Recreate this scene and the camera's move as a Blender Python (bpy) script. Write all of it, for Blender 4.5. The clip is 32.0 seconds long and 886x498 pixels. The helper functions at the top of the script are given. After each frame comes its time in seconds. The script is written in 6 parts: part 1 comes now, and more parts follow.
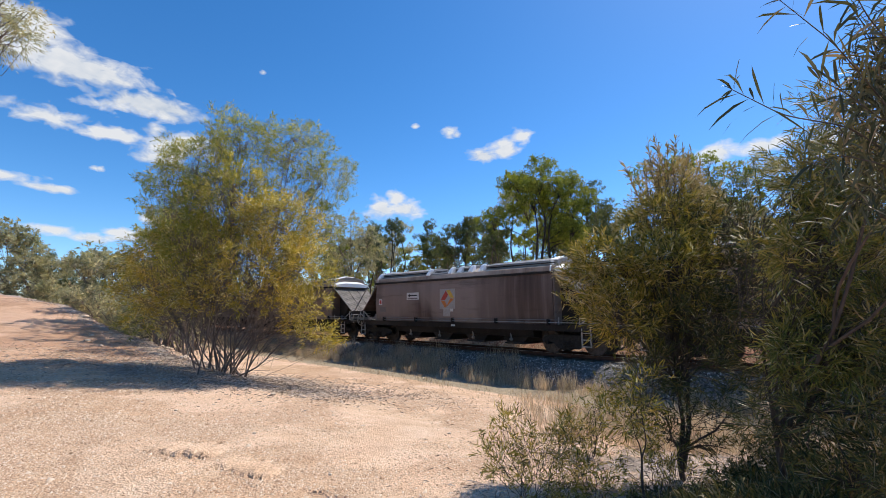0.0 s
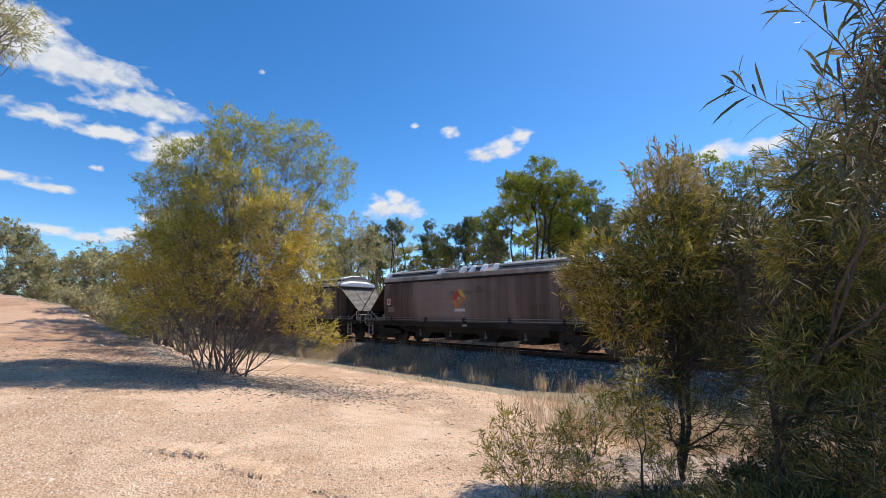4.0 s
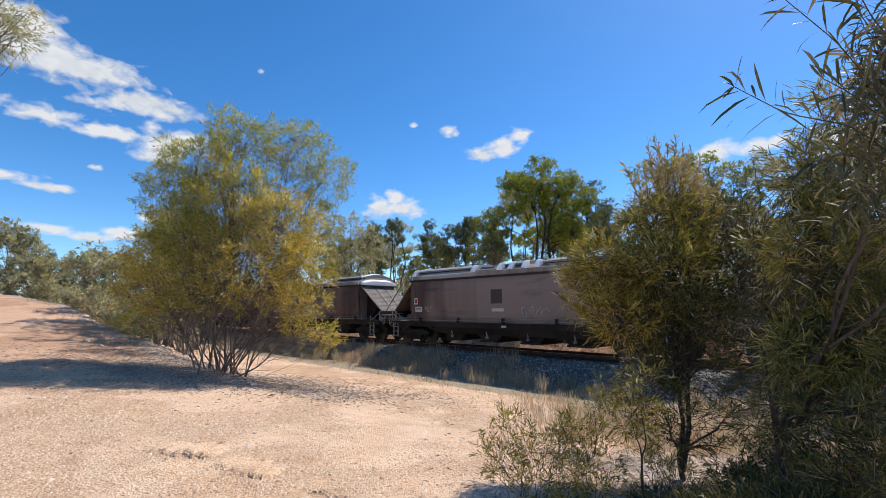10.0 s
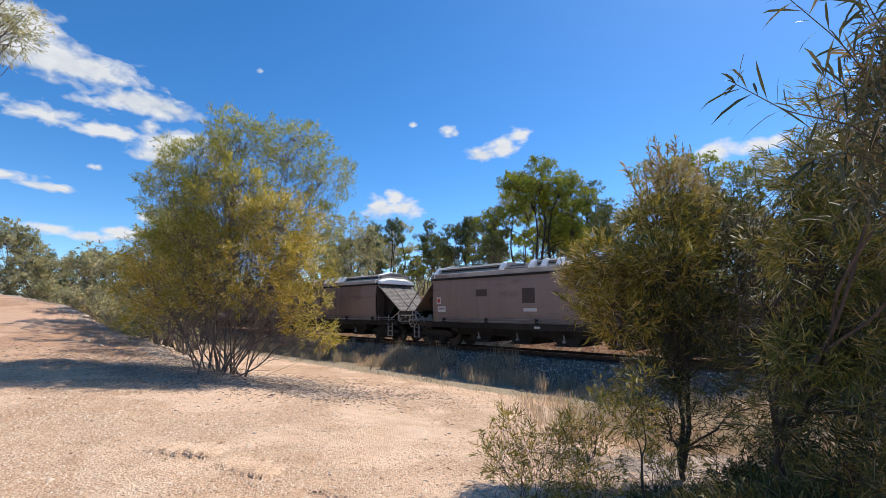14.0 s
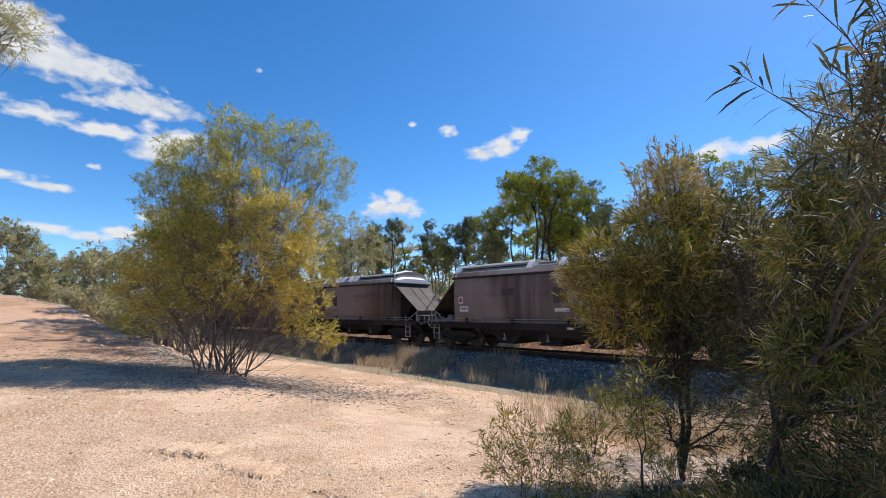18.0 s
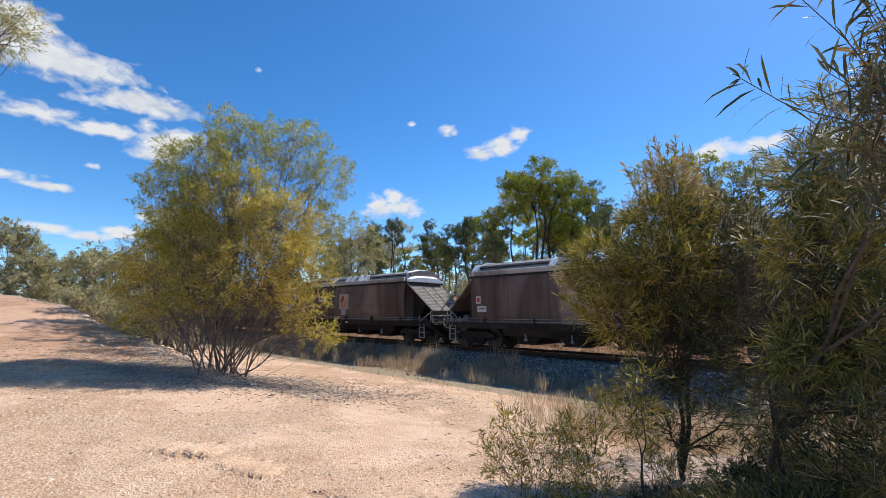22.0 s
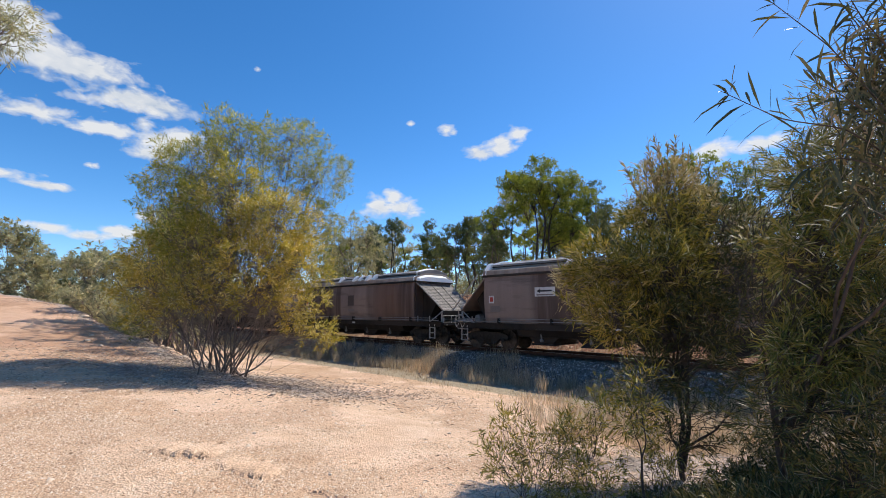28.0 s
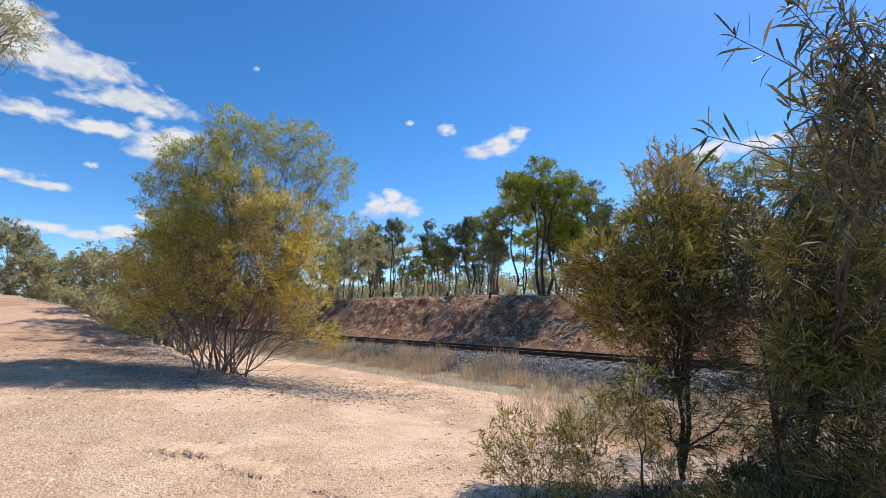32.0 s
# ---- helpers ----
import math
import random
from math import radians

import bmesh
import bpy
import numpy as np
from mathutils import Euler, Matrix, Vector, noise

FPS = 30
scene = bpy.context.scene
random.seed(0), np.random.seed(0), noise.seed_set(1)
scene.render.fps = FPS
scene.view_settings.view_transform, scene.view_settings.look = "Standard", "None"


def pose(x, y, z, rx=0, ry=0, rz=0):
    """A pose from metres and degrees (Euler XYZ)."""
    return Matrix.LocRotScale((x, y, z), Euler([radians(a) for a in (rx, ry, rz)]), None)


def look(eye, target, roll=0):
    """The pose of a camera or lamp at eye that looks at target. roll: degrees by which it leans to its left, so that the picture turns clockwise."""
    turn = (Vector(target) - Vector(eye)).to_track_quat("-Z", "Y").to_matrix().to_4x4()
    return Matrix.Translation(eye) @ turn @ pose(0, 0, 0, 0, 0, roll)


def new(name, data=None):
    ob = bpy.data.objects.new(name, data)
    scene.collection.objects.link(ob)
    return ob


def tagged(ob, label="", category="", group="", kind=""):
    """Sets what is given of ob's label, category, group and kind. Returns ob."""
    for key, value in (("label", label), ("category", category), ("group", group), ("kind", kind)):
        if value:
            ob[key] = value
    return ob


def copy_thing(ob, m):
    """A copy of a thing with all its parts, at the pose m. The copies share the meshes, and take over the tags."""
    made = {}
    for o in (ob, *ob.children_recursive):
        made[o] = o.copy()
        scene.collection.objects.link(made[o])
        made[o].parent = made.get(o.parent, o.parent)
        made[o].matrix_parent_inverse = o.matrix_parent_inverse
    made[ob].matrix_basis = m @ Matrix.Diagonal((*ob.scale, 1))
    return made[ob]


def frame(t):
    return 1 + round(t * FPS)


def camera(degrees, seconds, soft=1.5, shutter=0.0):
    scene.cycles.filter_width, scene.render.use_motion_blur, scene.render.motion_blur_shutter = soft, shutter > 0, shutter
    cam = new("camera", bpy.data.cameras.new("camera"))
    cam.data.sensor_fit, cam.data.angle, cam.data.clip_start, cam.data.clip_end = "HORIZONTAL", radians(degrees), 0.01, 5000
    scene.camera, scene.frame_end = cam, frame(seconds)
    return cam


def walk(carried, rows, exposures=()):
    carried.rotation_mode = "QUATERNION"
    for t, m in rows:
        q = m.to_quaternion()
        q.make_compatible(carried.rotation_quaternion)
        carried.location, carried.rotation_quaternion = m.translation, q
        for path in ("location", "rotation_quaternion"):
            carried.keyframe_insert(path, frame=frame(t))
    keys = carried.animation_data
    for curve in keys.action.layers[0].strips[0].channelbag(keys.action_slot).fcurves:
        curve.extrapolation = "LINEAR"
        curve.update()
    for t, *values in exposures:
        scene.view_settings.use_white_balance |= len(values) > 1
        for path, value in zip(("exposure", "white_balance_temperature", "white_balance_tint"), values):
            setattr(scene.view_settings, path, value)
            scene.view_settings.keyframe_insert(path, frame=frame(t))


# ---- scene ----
# one lens, one fixed tripod camera looking slightly up across the line
cam = camera(90, 32.0, soft=0.75)
EYE = (0.0, 0.0, 1.6)
AIM = (0.0, 10 * math.cos(radians(7.99)), 1.6 + 10 * math.sin(radians(7.99)))
walk(cam, [(0.0, look(EYE, AIM)), (32.0, look(EYE, AIM))], exposures=[(0.0, 0.0), (32.0, 0.0)])

# ---- light ----
SUN_AZ = 50.0   # degrees clockwise from straight ahead
SUN_EL = 53.0
world = bpy.data.worlds.new("world")
scene.world = world
world.use_nodes = True
wn, wl = world.node_tree.nodes, world.node_tree.links
sky = wn.new("ShaderNodeTexSky")
sky.sky_type = "NISHITA"
sky.sun_disc = False
sky.sun_elevation, sky.sun_rotation = radians(SUN_EL), radians(SUN_AZ)
sky.altitude, sky.air_density, sky.dust_density, sky.ozone_density = 300, 0.8, 0.2, 3.4
tone = wn.new("ShaderNodeHueSaturation")
tone.inputs["Saturation"].default_value = 1.28
tone.inputs["Value"].default_value = 1.36
wl.new(sky.outputs[0], tone.inputs["Color"])
wl.new(tone.outputs[0], wn["Background"].inputs[0])
wn["Background"].inputs[1].default_value = 0.14
sun = new("sun", bpy.data.lights.new("sun", "SUN"))
sun.data.energy, sun.data.angle, sun.data.color = 4.9, radians(0.53), (1.0, 0.94, 0.845)
sun.matrix_world = look((math.sin(radians(SUN_AZ)) * math.cos(radians(SUN_EL)) * 50,
                         math.cos(radians(SUN_AZ)) * math.cos(radians(SUN_EL)) * 50,
                         math.sin(radians(SUN_EL)) * 50), (0, 0, 0))


# ---- materials ----
class Mat:
    """A principled material with short ways to add noise, ramps and bumps."""

    def __init__(self, name, rough=0.8, metal=0.0, color=(0.5, 0.5, 0.5)):
        self.m = bpy.data.materials.new(name)
        self.m.use_nodes = True
        self.n, self.l = self.m.node_tree.nodes, self.m.node_tree.links
        self.b = self.n["Principled BSDF"]
        self.b.inputs["Roughness"].default_value = rough
        self.b.inputs["Metallic"].default_value = metal
        self.b.inputs["Base Color"].default_value = (*color, 1)
        self.b.inputs["Specular IOR Level"].default_value = 0.3
        self.tc = self.n.new("ShaderNodeTexCoord")

    def coords(self, scale=(1, 1, 1), space="Object"):
        mp = self.n.new("ShaderNodeMapping")
        mp.inputs["Scale"].default_value = scale
        self.l.new(self.tc.outputs[space], mp.inputs[0])
        return mp.outputs[0]

    def noise(self, scale, detail=5, rough=0.55, vec=None, dist=0.0):
        t = self.n.new("ShaderNodeTexNoise")
        t.inputs["Scale"].default_value = scale
        t.inputs["Detail"].default_value = detail
        t.inputs["Roughness"].default_value = rough
        t.inputs["Distortion"].default_value = dist
        self.l.new(vec or self.tc.outputs["Object"], t.inputs["Vector"])
        return t.outputs["Fac"]

    def voronoi(self, scale, vec=None, out="Distance"):
        t = self.n.new("ShaderNodeTexVoronoi")
        t.inputs["Scale"].default_value = scale
        self.l.new(vec or self.tc.outputs["Object"], t.inputs["Vector"])
        return t.outputs[out]

    def ramp(self, fac, stops):
        r = self.n.new("ShaderNodeValToRGB")
        e = r.color_ramp.elements
        while len(e) < len(stops):
            e.new(0.5)
        for el, (p, c) in zip(e, stops):
            el.position = p
            el.color = (*c, 1) if len(c) == 3 else c
        self.l.new(fac, r.inputs[0])
        return r.outputs[0]

    def mix(self, fac, a, b, mode="MIX"):
        x = self.n.new("ShaderNodeMix")
        x.data_type, x.blend_type = "RGBA", mode
        for sock, v in ((x.inputs[0], fac), (x.inputs[6], a), (x.inputs[7], b)):
            if isinstance(v, (int, float)):
                sock.default_value = v
            elif isinstance(v, tuple):
                sock.default_value = (*v, 1)
            else:
                self.l.new(v, sock)
        return x.outputs[2]

    def math(self, op, a, b=0.0, clamp=False):
        x = self.n.new("ShaderNodeMath")
        x.operation, x.use_clamp = op, clamp
        for sock, v in zip(x.inputs, (a, b)):
            if isinstance(v, (int, float)):
                sock.default_value = v
            else:
                self.l.new(v, sock)
        return x.outputs[0]

    def attr(self, name):
        a = self.n.new("ShaderNodeAttribute")
        a.attribute_name = name
        return a.outputs["Fac"]

    def island(self):
        return self.n.new("ShaderNodeNewGeometry").outputs["Random Per Island"]

    def object_random(self):
        return self.n.new("ShaderNodeObjectInfo").outputs["Random"]

    def color(self, sock):
        self.l.new(sock, self.b.inputs["Base Color"])
        return self

    def rough(self, sock):
        self.l.new(sock, self.b.inputs["Roughness"])
        return self

    def bump(self, sock, strength=0.4, dist=0.02):
        bp = self.n.new("ShaderNodeBump")
        bp.inputs["Strength"].default_value, bp.inputs["Distance"].default_value = strength, dist
        self.l.new(sock, bp.inputs["Height"])
        self.l.new(bp.outputs[0], self.b.inputs["Normal"])
        return self


def leaf_material(name, stops, translucency=0.35, gloss=0.5, through_tint=(1.25, 1.2, 0.6)):
    """Leaves: colour by leaf, some light passing through, a waxy sheen."""
    k = Mat(name, gloss)
    k.b.inputs["Specular IOR Level"].default_value = 0.28
    col = k.ramp(k.island(), stops)
    big = k.ramp(k.noise(0.9, 3), [(0.35, (0.68, 0.74, 0.72)), (0.7, (1.2, 1.1, 0.98))])
    col = k.mix(1.0, col, big, "MULTIPLY")
    k.color(col)
    tr = k.n.new("ShaderNodeBsdfTranslucent")
    k.l.new(k.mix(1.0, col, through_tint, "MULTIPLY"), tr.inputs[0])
    ms = k.n.new("ShaderNodeMixShader")
    ms.inputs[0].default_value = translucency
    out = k.n["Material Output"]
    k.l.new(k.b.outputs[0], ms.inputs[1])
    k.l.new(tr.outputs[0], ms.inputs[2])
    k.l.new(ms.outputs[0], out.inputs[0])
    return k.m


def bark_material(name, dark, light, scale=9.0):
    k = Mat(name, 0.9)
    v = k.coords((1, 1, 0.25))
    n = k.noise(scale, 8, 0.65, v)
    k.color(k.ramp(n, [(0.3, dark), (0.7, light)])).bump(n, 0.7, 0.02)
    return k.m


LEAF_GOLD = leaf_material("acacia leaf gold", [(0.0, (0.22, 0.2, 0.04)), (0.3, (0.42, 0.35, 0.075)), (0.55, (0.56, 0.43, 0.1)),
                                             (0.78, (0.64, 0.47, 0.14)), (0.88, (0.8, 0.72, 0.52))], 0.6, 0.42)
LEAF_MIX = leaf_material("acacia leaf mixed", [(0.0, (0.17, 0.19, 0.04)), (0.35, (0.34, 0.34, 0.075)), (0.65, (0.5, 0.42, 0.1)),
                                             (0.85, (0.64, 0.52, 0.18)), (0.93, (0.78, 0.72, 0.5))], 0.6, 0.42)
LEAF_GREEN = leaf_material("acacia leaf green", [(0.0, (0.15, 0.18, 0.045)), (0.4, (0.3, 0.33, 0.09)), (0.7, (0.44, 0.42, 0.14)), (0.88, (0.56, 0.51, 0.24)), (1.0, (0.76, 0.73, 0.58))], 0.56, 0.4)
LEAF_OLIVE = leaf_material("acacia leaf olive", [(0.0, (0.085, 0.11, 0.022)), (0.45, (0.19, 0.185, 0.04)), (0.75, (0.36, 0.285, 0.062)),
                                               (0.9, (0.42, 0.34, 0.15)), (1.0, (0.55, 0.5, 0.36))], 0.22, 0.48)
# shaded and sunlit copies of one wattle leaf, light painted into the colour
LEAF_SHADED = leaf_material("acacia leaf shaded", [(0.0, (0.032, 0.044, 0.015)), (0.5, (0.082, 0.088, 0.026)), (0.8, (0.21, 0.165, 0.04)),
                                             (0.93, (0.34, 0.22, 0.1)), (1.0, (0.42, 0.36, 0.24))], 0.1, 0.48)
LEAF_SUNLIT = leaf_material("acacia leaf sunlit", [(0.0, (0.07, 0.08, 0.018)), (0.35, (0.22, 0.195, 0.035)), (0.65, (0.44, 0.335, 0.06)), (0.88, (0.58, 0.42, 0.13)), (1.0, (0.7, 0.64, 0.48))], 0.36, 0.48)
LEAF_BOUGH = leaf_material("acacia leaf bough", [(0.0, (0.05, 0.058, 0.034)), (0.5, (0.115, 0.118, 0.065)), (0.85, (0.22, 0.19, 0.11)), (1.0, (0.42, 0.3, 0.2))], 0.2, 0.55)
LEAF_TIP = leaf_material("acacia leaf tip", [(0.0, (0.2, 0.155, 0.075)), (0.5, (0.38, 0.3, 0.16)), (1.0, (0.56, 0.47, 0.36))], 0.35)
LEAF_GUM = leaf_material("gum leaf", [(0.0, (0.1, 0.13, 0.03)), (0.5, (0.24, 0.28, 0.055)), (1.0, (0.4, 0.42, 0.1))], 0.58)
LEAF_FAR = leaf_material("olive gum leaf", [(0.0, (0.065, 0.085, 0.045)), (0.5, (0.135, 0.165, 0.085)), (1.0, (0.26, 0.28, 0.16))], 0.45)
LEAF_GREY = leaf_material("grey gum leaf", [(0.0, (0.28, 0.275, 0.195)), (0.5, (0.46, 0.44, 0.32)), (1.0, (0.64, 0.6, 0.46))], 0.42)
BARK_DARK = bark_material("dark bark", (0.03, 0.024, 0.02), (0.11, 0.085, 0.07))
BARK_GREY = bark_material("grey bark", (0.07, 0.053, 0.046), (0.29, 0.23, 0.2))
DEADWOOD = bark_material("bleached dead wood", (0.2, 0.16, 0.12), (0.5, 0.43, 0.35))


STRAW = leaf_material("dry straw", [(0.0, (0.4, 0.31, 0.225)), (0.5, (0.58, 0.47, 0.35)), (1.0, (0.72, 0.61, 0.48))], 0.5, 0.7, (1.08, 0.97, 0.85))

# ground: pale gravelly sand, red cutting soil, grey leaf litter
k = Mat("ground soil", 0.95)
grain = k.noise(55, 6, 0.7)
mid = k.noise(2.2, 6, 0.6)
wide = k.noise(0.32, 4, 0.5)
sand = k.ramp(k.mix(0.35, mid, grain), [(0.3, (0.5, 0.32, 0.2)), (0.5, (0.66, 0.46, 0.31)), (0.68, (0.78, 0.6, 0.44))])
sand = k.mix(k.ramp(wide, [(0.42, (0, 0, 0)), (0.62, (0.55, 0.55, 0.55))]), sand, (0.74, 0.53, 0.39))
stones = k.ramp(k.voronoi(46, out="Color"), [(0.1, (0.62, 0.56, 0.5)), (0.45, (1.0, 0.97, 0.93)), (0.85, (1.22, 1.2, 1.18))])
patch = k.ramp(k.noise(0.7, 5, 0.6), [(0.38, (0.25, 0.25, 0.25)), (0.6, (0.9, 0.9, 0.9))])
sand = k.mix(patch, sand, k.mix(1.0, sand, stones, "MULTIPLY"))
gravelly = k.ramp(k.attr("gravel"), [(0.3, (1.05, 1.04, 1.03)), (0.7, (0.88, 0.83, 0.78))])
sand = k.mix(1.0, sand, gravelly, "MULTIPLY")
speck = k.ramp(k.noise(120, 3, 0.8), [(0.36, (0.66, 0.6, 0.54)), (0.5, (1, 1, 1)), (0.66, (1.15, 1.13, 1.1))])
sand = k.mix(0.8, sand, speck, "MULTIPLY")
red = k.ramp(k.noise(1.6, 9, 0.7, None, 0.8), [(0.32, (0.1, 0.04, 0.021)), (0.48, (0.23, 0.1, 0.052)), (0.55, (0.37, 0.19, 0.102)), (0.63, (0.62, 0.45, 0.29)), (0.74, (0.74, 0.6, 0.44))])
litter = k.ramp(k.noise(16, 8, 0.75), [(0.35, (0.16, 0.12, 0.09)), (0.5, (0.38, 0.3, 0.24)), (0.68, (0.58, 0.49, 0.41))])
straw = k.ramp(k.noise(9, 6, 0.7), [(0.35, (0.25, 0.19, 0.12)), (0.65, (0.46, 0.37, 0.25))])
wobble = k.math("MULTIPLY", k.math("SUBTRACT", k.noise(3.0, 6, 0.7), 0.5), 1.1)


def zone(name):
    return k.ramp(k.math("ADD", k.attr(name), wobble), [(0.42, (0, 0, 0)), (0.62, (1, 1, 1))])


sand = k.mix(k.math("MULTIPLY", k.attr("road"), 0.8), sand, k.mix(1.0, sand, (0.86, 0.76, 0.72), "MULTIPLY"))
col = k.mix(zone("grassy"), sand, straw)
col = k.mix(zone("litter"), col, litter)
col = k.mix(zone("bank"), col, red)
k.color(col).bump(k.mix(0.55, k.voronoi(46), k.noise(14, 6, 0.7)), 0.8, 0.035)
GROUND = k.m

k = Mat("gravel pebble", 0.9)
k.color(k.ramp(k.island(), [(0.0, (0.3, 0.18, 0.105)), (0.3, (0.52, 0.35, 0.225)), (0.75, (0.66, 0.485, 0.34)), (1.0, (0.74, 0.6, 0.46))]))
PEBBLE = k.m
k = Mat("ballast stone", 0.85)
k.color(k.ramp(k.island(), [(0.0, (0.07, 0.06, 0.05)), (0.4, (0.19, 0.165, 0.145)), (0.75, (0.38, 0.34, 0.305)), (1.0, (0.64, 0.6, 0.54))]))
k.bump(k.noise(60, 4), 0.4, 0.01)
BALLAST = k.m
k = Mat("ballast bed", 0.95)
k.color(k.ramp(k.voronoi(22, out="Color"), [(0.0, (0.09, 0.078, 0.07)), (1.0, (0.27, 0.24, 0.21))])).bump(k.voronoi(22), 0.9, 0.03)
BALLAST_BED = k.m
k = Mat("rusty rail steel", 0.7, 0.3)
k.color(k.ramp(k.noise(7, 8, 0.7), [(0.3, (0.05, 0.022, 0.015)), (0.7, (0.13, 0.06, 0.038))])).bump(k.noise(60, 3), 0.2, 0.005)
RUST = k.m
k = Mat("polished rail head", 0.28, 0.9, (0.45, 0.43, 0.41))
RAILHEAD = k.m
k = Mat("weathered timber", 0.9)
k.color(k.ramp(k.noise(5, 8, 0.7, k.coords((8, 1, 1))), [(0.3, (0.06, 0.045, 0.035)), (0.7, (0.19, 0.15, 0.12))]))
TIMBER = k.m


def wagon_paint(name, dark, base, light, grime, lit_bay=False):
    """Weathered wagon paint: vertical streaks, pale dusty panels, grime low down, soot spots."""
    k = Mat(name, 0.55)
    rnd = k.object_random()
    shift = k.n.new("ShaderNodeVectorMath")
    shift.operation = "ADD"
    k.l.new(k.tc.outputs["Object"], shift.inputs[0])
    cmb = k.n.new("ShaderNodeCombineXYZ")
    k.l.new(k.math("MULTIPLY", rnd, 57.0), cmb.inputs[0])
    k.l.new(cmb.outputs[0], shift.inputs[1])

    def scaled(sx, sy, sz):
        mp = k.n.new("ShaderNodeMapping")
        mp.inputs["Scale"].default_value = (sx, sy, sz)
        k.l.new(shift.outputs[0], mp.inputs[0])
        return mp.outputs[0]
    streak = k.noise(1.0, 6, 0.6, scaled(2.6, 0.6, 0.14))
    panel = k.noise(1.0, 2, 0.4, scaled(0.3, 0.1, 0.1), 0.6)
    fine = k.noise(26, 6, 0.7)
    c = k.ramp(streak, [(0.28, dark), (0.5, base), (0.95, light)])
    c = k.mix(k.ramp(panel, [(0.5, (0, 0, 0)), (0.6, (0.7, 0.7, 0.7))]), c, light)
    if lit_bay:      # the middle bays bulge and catch light; that brightening is painted in
        sep = k.n.new("ShaderNodeSeparateXYZ")
        k.l.new(k.tc.outputs["Object"], sep.inputs[0])
        along = k.math("ADD", k.math("MULTIPLY", sep.outputs[0], 0.096), 0.5)
        mask = k.ramp(along, [(0.14, (0, 0, 0)), (0.26, (0.55, 0.55, 0.55)), (0.63, (1, 1, 1)), (0.645, (0.12, 0.12, 0.12)), (0.85, (0, 0, 0))])
        much = k.ramp(k.math("FRACT", k.math("MULTIPLY", rnd, 13.7)), [(0.0, (0.3, 0.3, 0.3)), (1.0, (1, 1, 1))])
        cloudy = k.ramp(k.noise(1.0, 4, 0.6, scaled(0.9, 0.4, 0.5)), [(0.3, (0.45, 0.45, 0.45)), (0.6, (1, 1, 1))])
        c = k.mix(k.math("MULTIPLY", k.math("MULTIPLY", mask, much), cloudy), c, light)
        rear = k.ramp(along, [(0.08, (0, 0, 0)), (0.16, (0.6, 0.6, 0.6)), (0.26, (0.6, 0.6, 0.6)), (0.36, (0, 0, 0))])
        rusty = k.ramp(k.math("FRACT", k.math("MULTIPLY", rnd, 29.3)), [(0.3, (0, 0, 0)), (0.9, (1, 1, 1))])
        c = k.mix(k.math("MULTIPLY", k.math("MULTIPLY", rear, rusty), cloudy), c, (0.2, 0.105, 0.065))
    c = k.mix(k.ramp(k.noise(1.0, 5, 0.6, scaled(0.5, 0.5, 3.0)), [(0.56, (0, 0, 0)), (0.75, (0.5, 0.5, 0.5))]), c, grime)
    c = k.mix(0.3, c, k.ramp(fine, [(0.3, (0.6, 0.6, 0.6)), (0.7, (1.25, 1.22, 1.2))]), "MULTIPLY")
    k.color(c)
    k.rough(k.ramp(fine, [(0.3, (0.58, 0.58, 0.58)), (0.7, (0.85, 0.85, 0.85))]))
    k.bump(k.noise(1.0, 3, 0.5, scaled(0.7, 0.7, 0.7)), 0.25, 0.03)
    return k.m


PAINT_BROWN = wagon_paint("brown wagon paint", (0.07, 0.042, 0.033), (0.102, 0.065, 0.051), (0.27, 0.195, 0.16), (0.05, 0.034, 0.027))
PAINT_SIDE = wagon_paint("brown wagon side paint", (0.055, 0.034, 0.026), (0.105, 0.068, 0.053), (0.31, 0.235, 0.197), (0.042, 0.028, 0.022), True)
PAINT_GREY = wagon_paint("grey wagon paint", (0.27, 0.255, 0.25), (0.36, 0.345, 0.335), (0.44, 0.425, 0.41), (0.3, 0.26, 0.23))
# grimy paint taken near black so the shadow under the wagon is deeper
PAINT_FRAME_SHADED = wagon_paint("grimy underframe in painted shade", (0.009, 0.006, 0.005), (0.017, 0.012, 0.0095), (0.05, 0.037, 0.03), (0.014, 0.01, 0.008))
PAINT_SHEET = wagon_paint("dusty brown sheet", (0.06, 0.046, 0.04), (0.092, 0.073, 0.064), (0.17, 0.145, 0.13), (0.05, 0.038, 0.033))
PAINT_ROOF = wagon_paint("dusty galvanised roof", (0.18, 0.125, 0.094), (0.3, 0.23, 0.18), (0.54, 0.455, 0.38), (0.13, 0.092, 0.07))
PAINT_LID = wagon_paint("grey lid steel", (0.13, 0.115, 0.105), (0.22, 0.2, 0.185), (0.36, 0.34, 0.32), (0.17, 0.14, 0.125))
k = Mat("perforated end sheet", 0.7)
mesh_holes = k.n.new("ShaderNodeTexChecker")
mesh_holes.inputs["Scale"].default_value = 1.0
turned = k.n.new("ShaderNodeMapping")
turned.inputs["Rotation"].default_value = (0, 0, radians(45))
turned.inputs["Scale"].default_value = (15.0, 15.0, 0.01)
k.l.new(k.tc.outputs["Object"], turned.inputs[0])
k.l.new(turned.outputs[0], mesh_holes.inputs["Vector"])
mesh_holes.inputs["Color1"].default_value, mesh_holes.inputs["Color2"].default_value = (0.24, 0.21, 0.19, 1), (0.05, 0.04, 0.036, 1)
k.color(k.mix(1.0, mesh_holes.outputs["Color"], k.ramp(k.noise(2.2, 6, 0.65), [(0.3, (0.6, 0.58, 0.56)), (0.7, (1.25, 1.22, 1.2))]), "MULTIPLY"))
MESH_SHEET = k.m
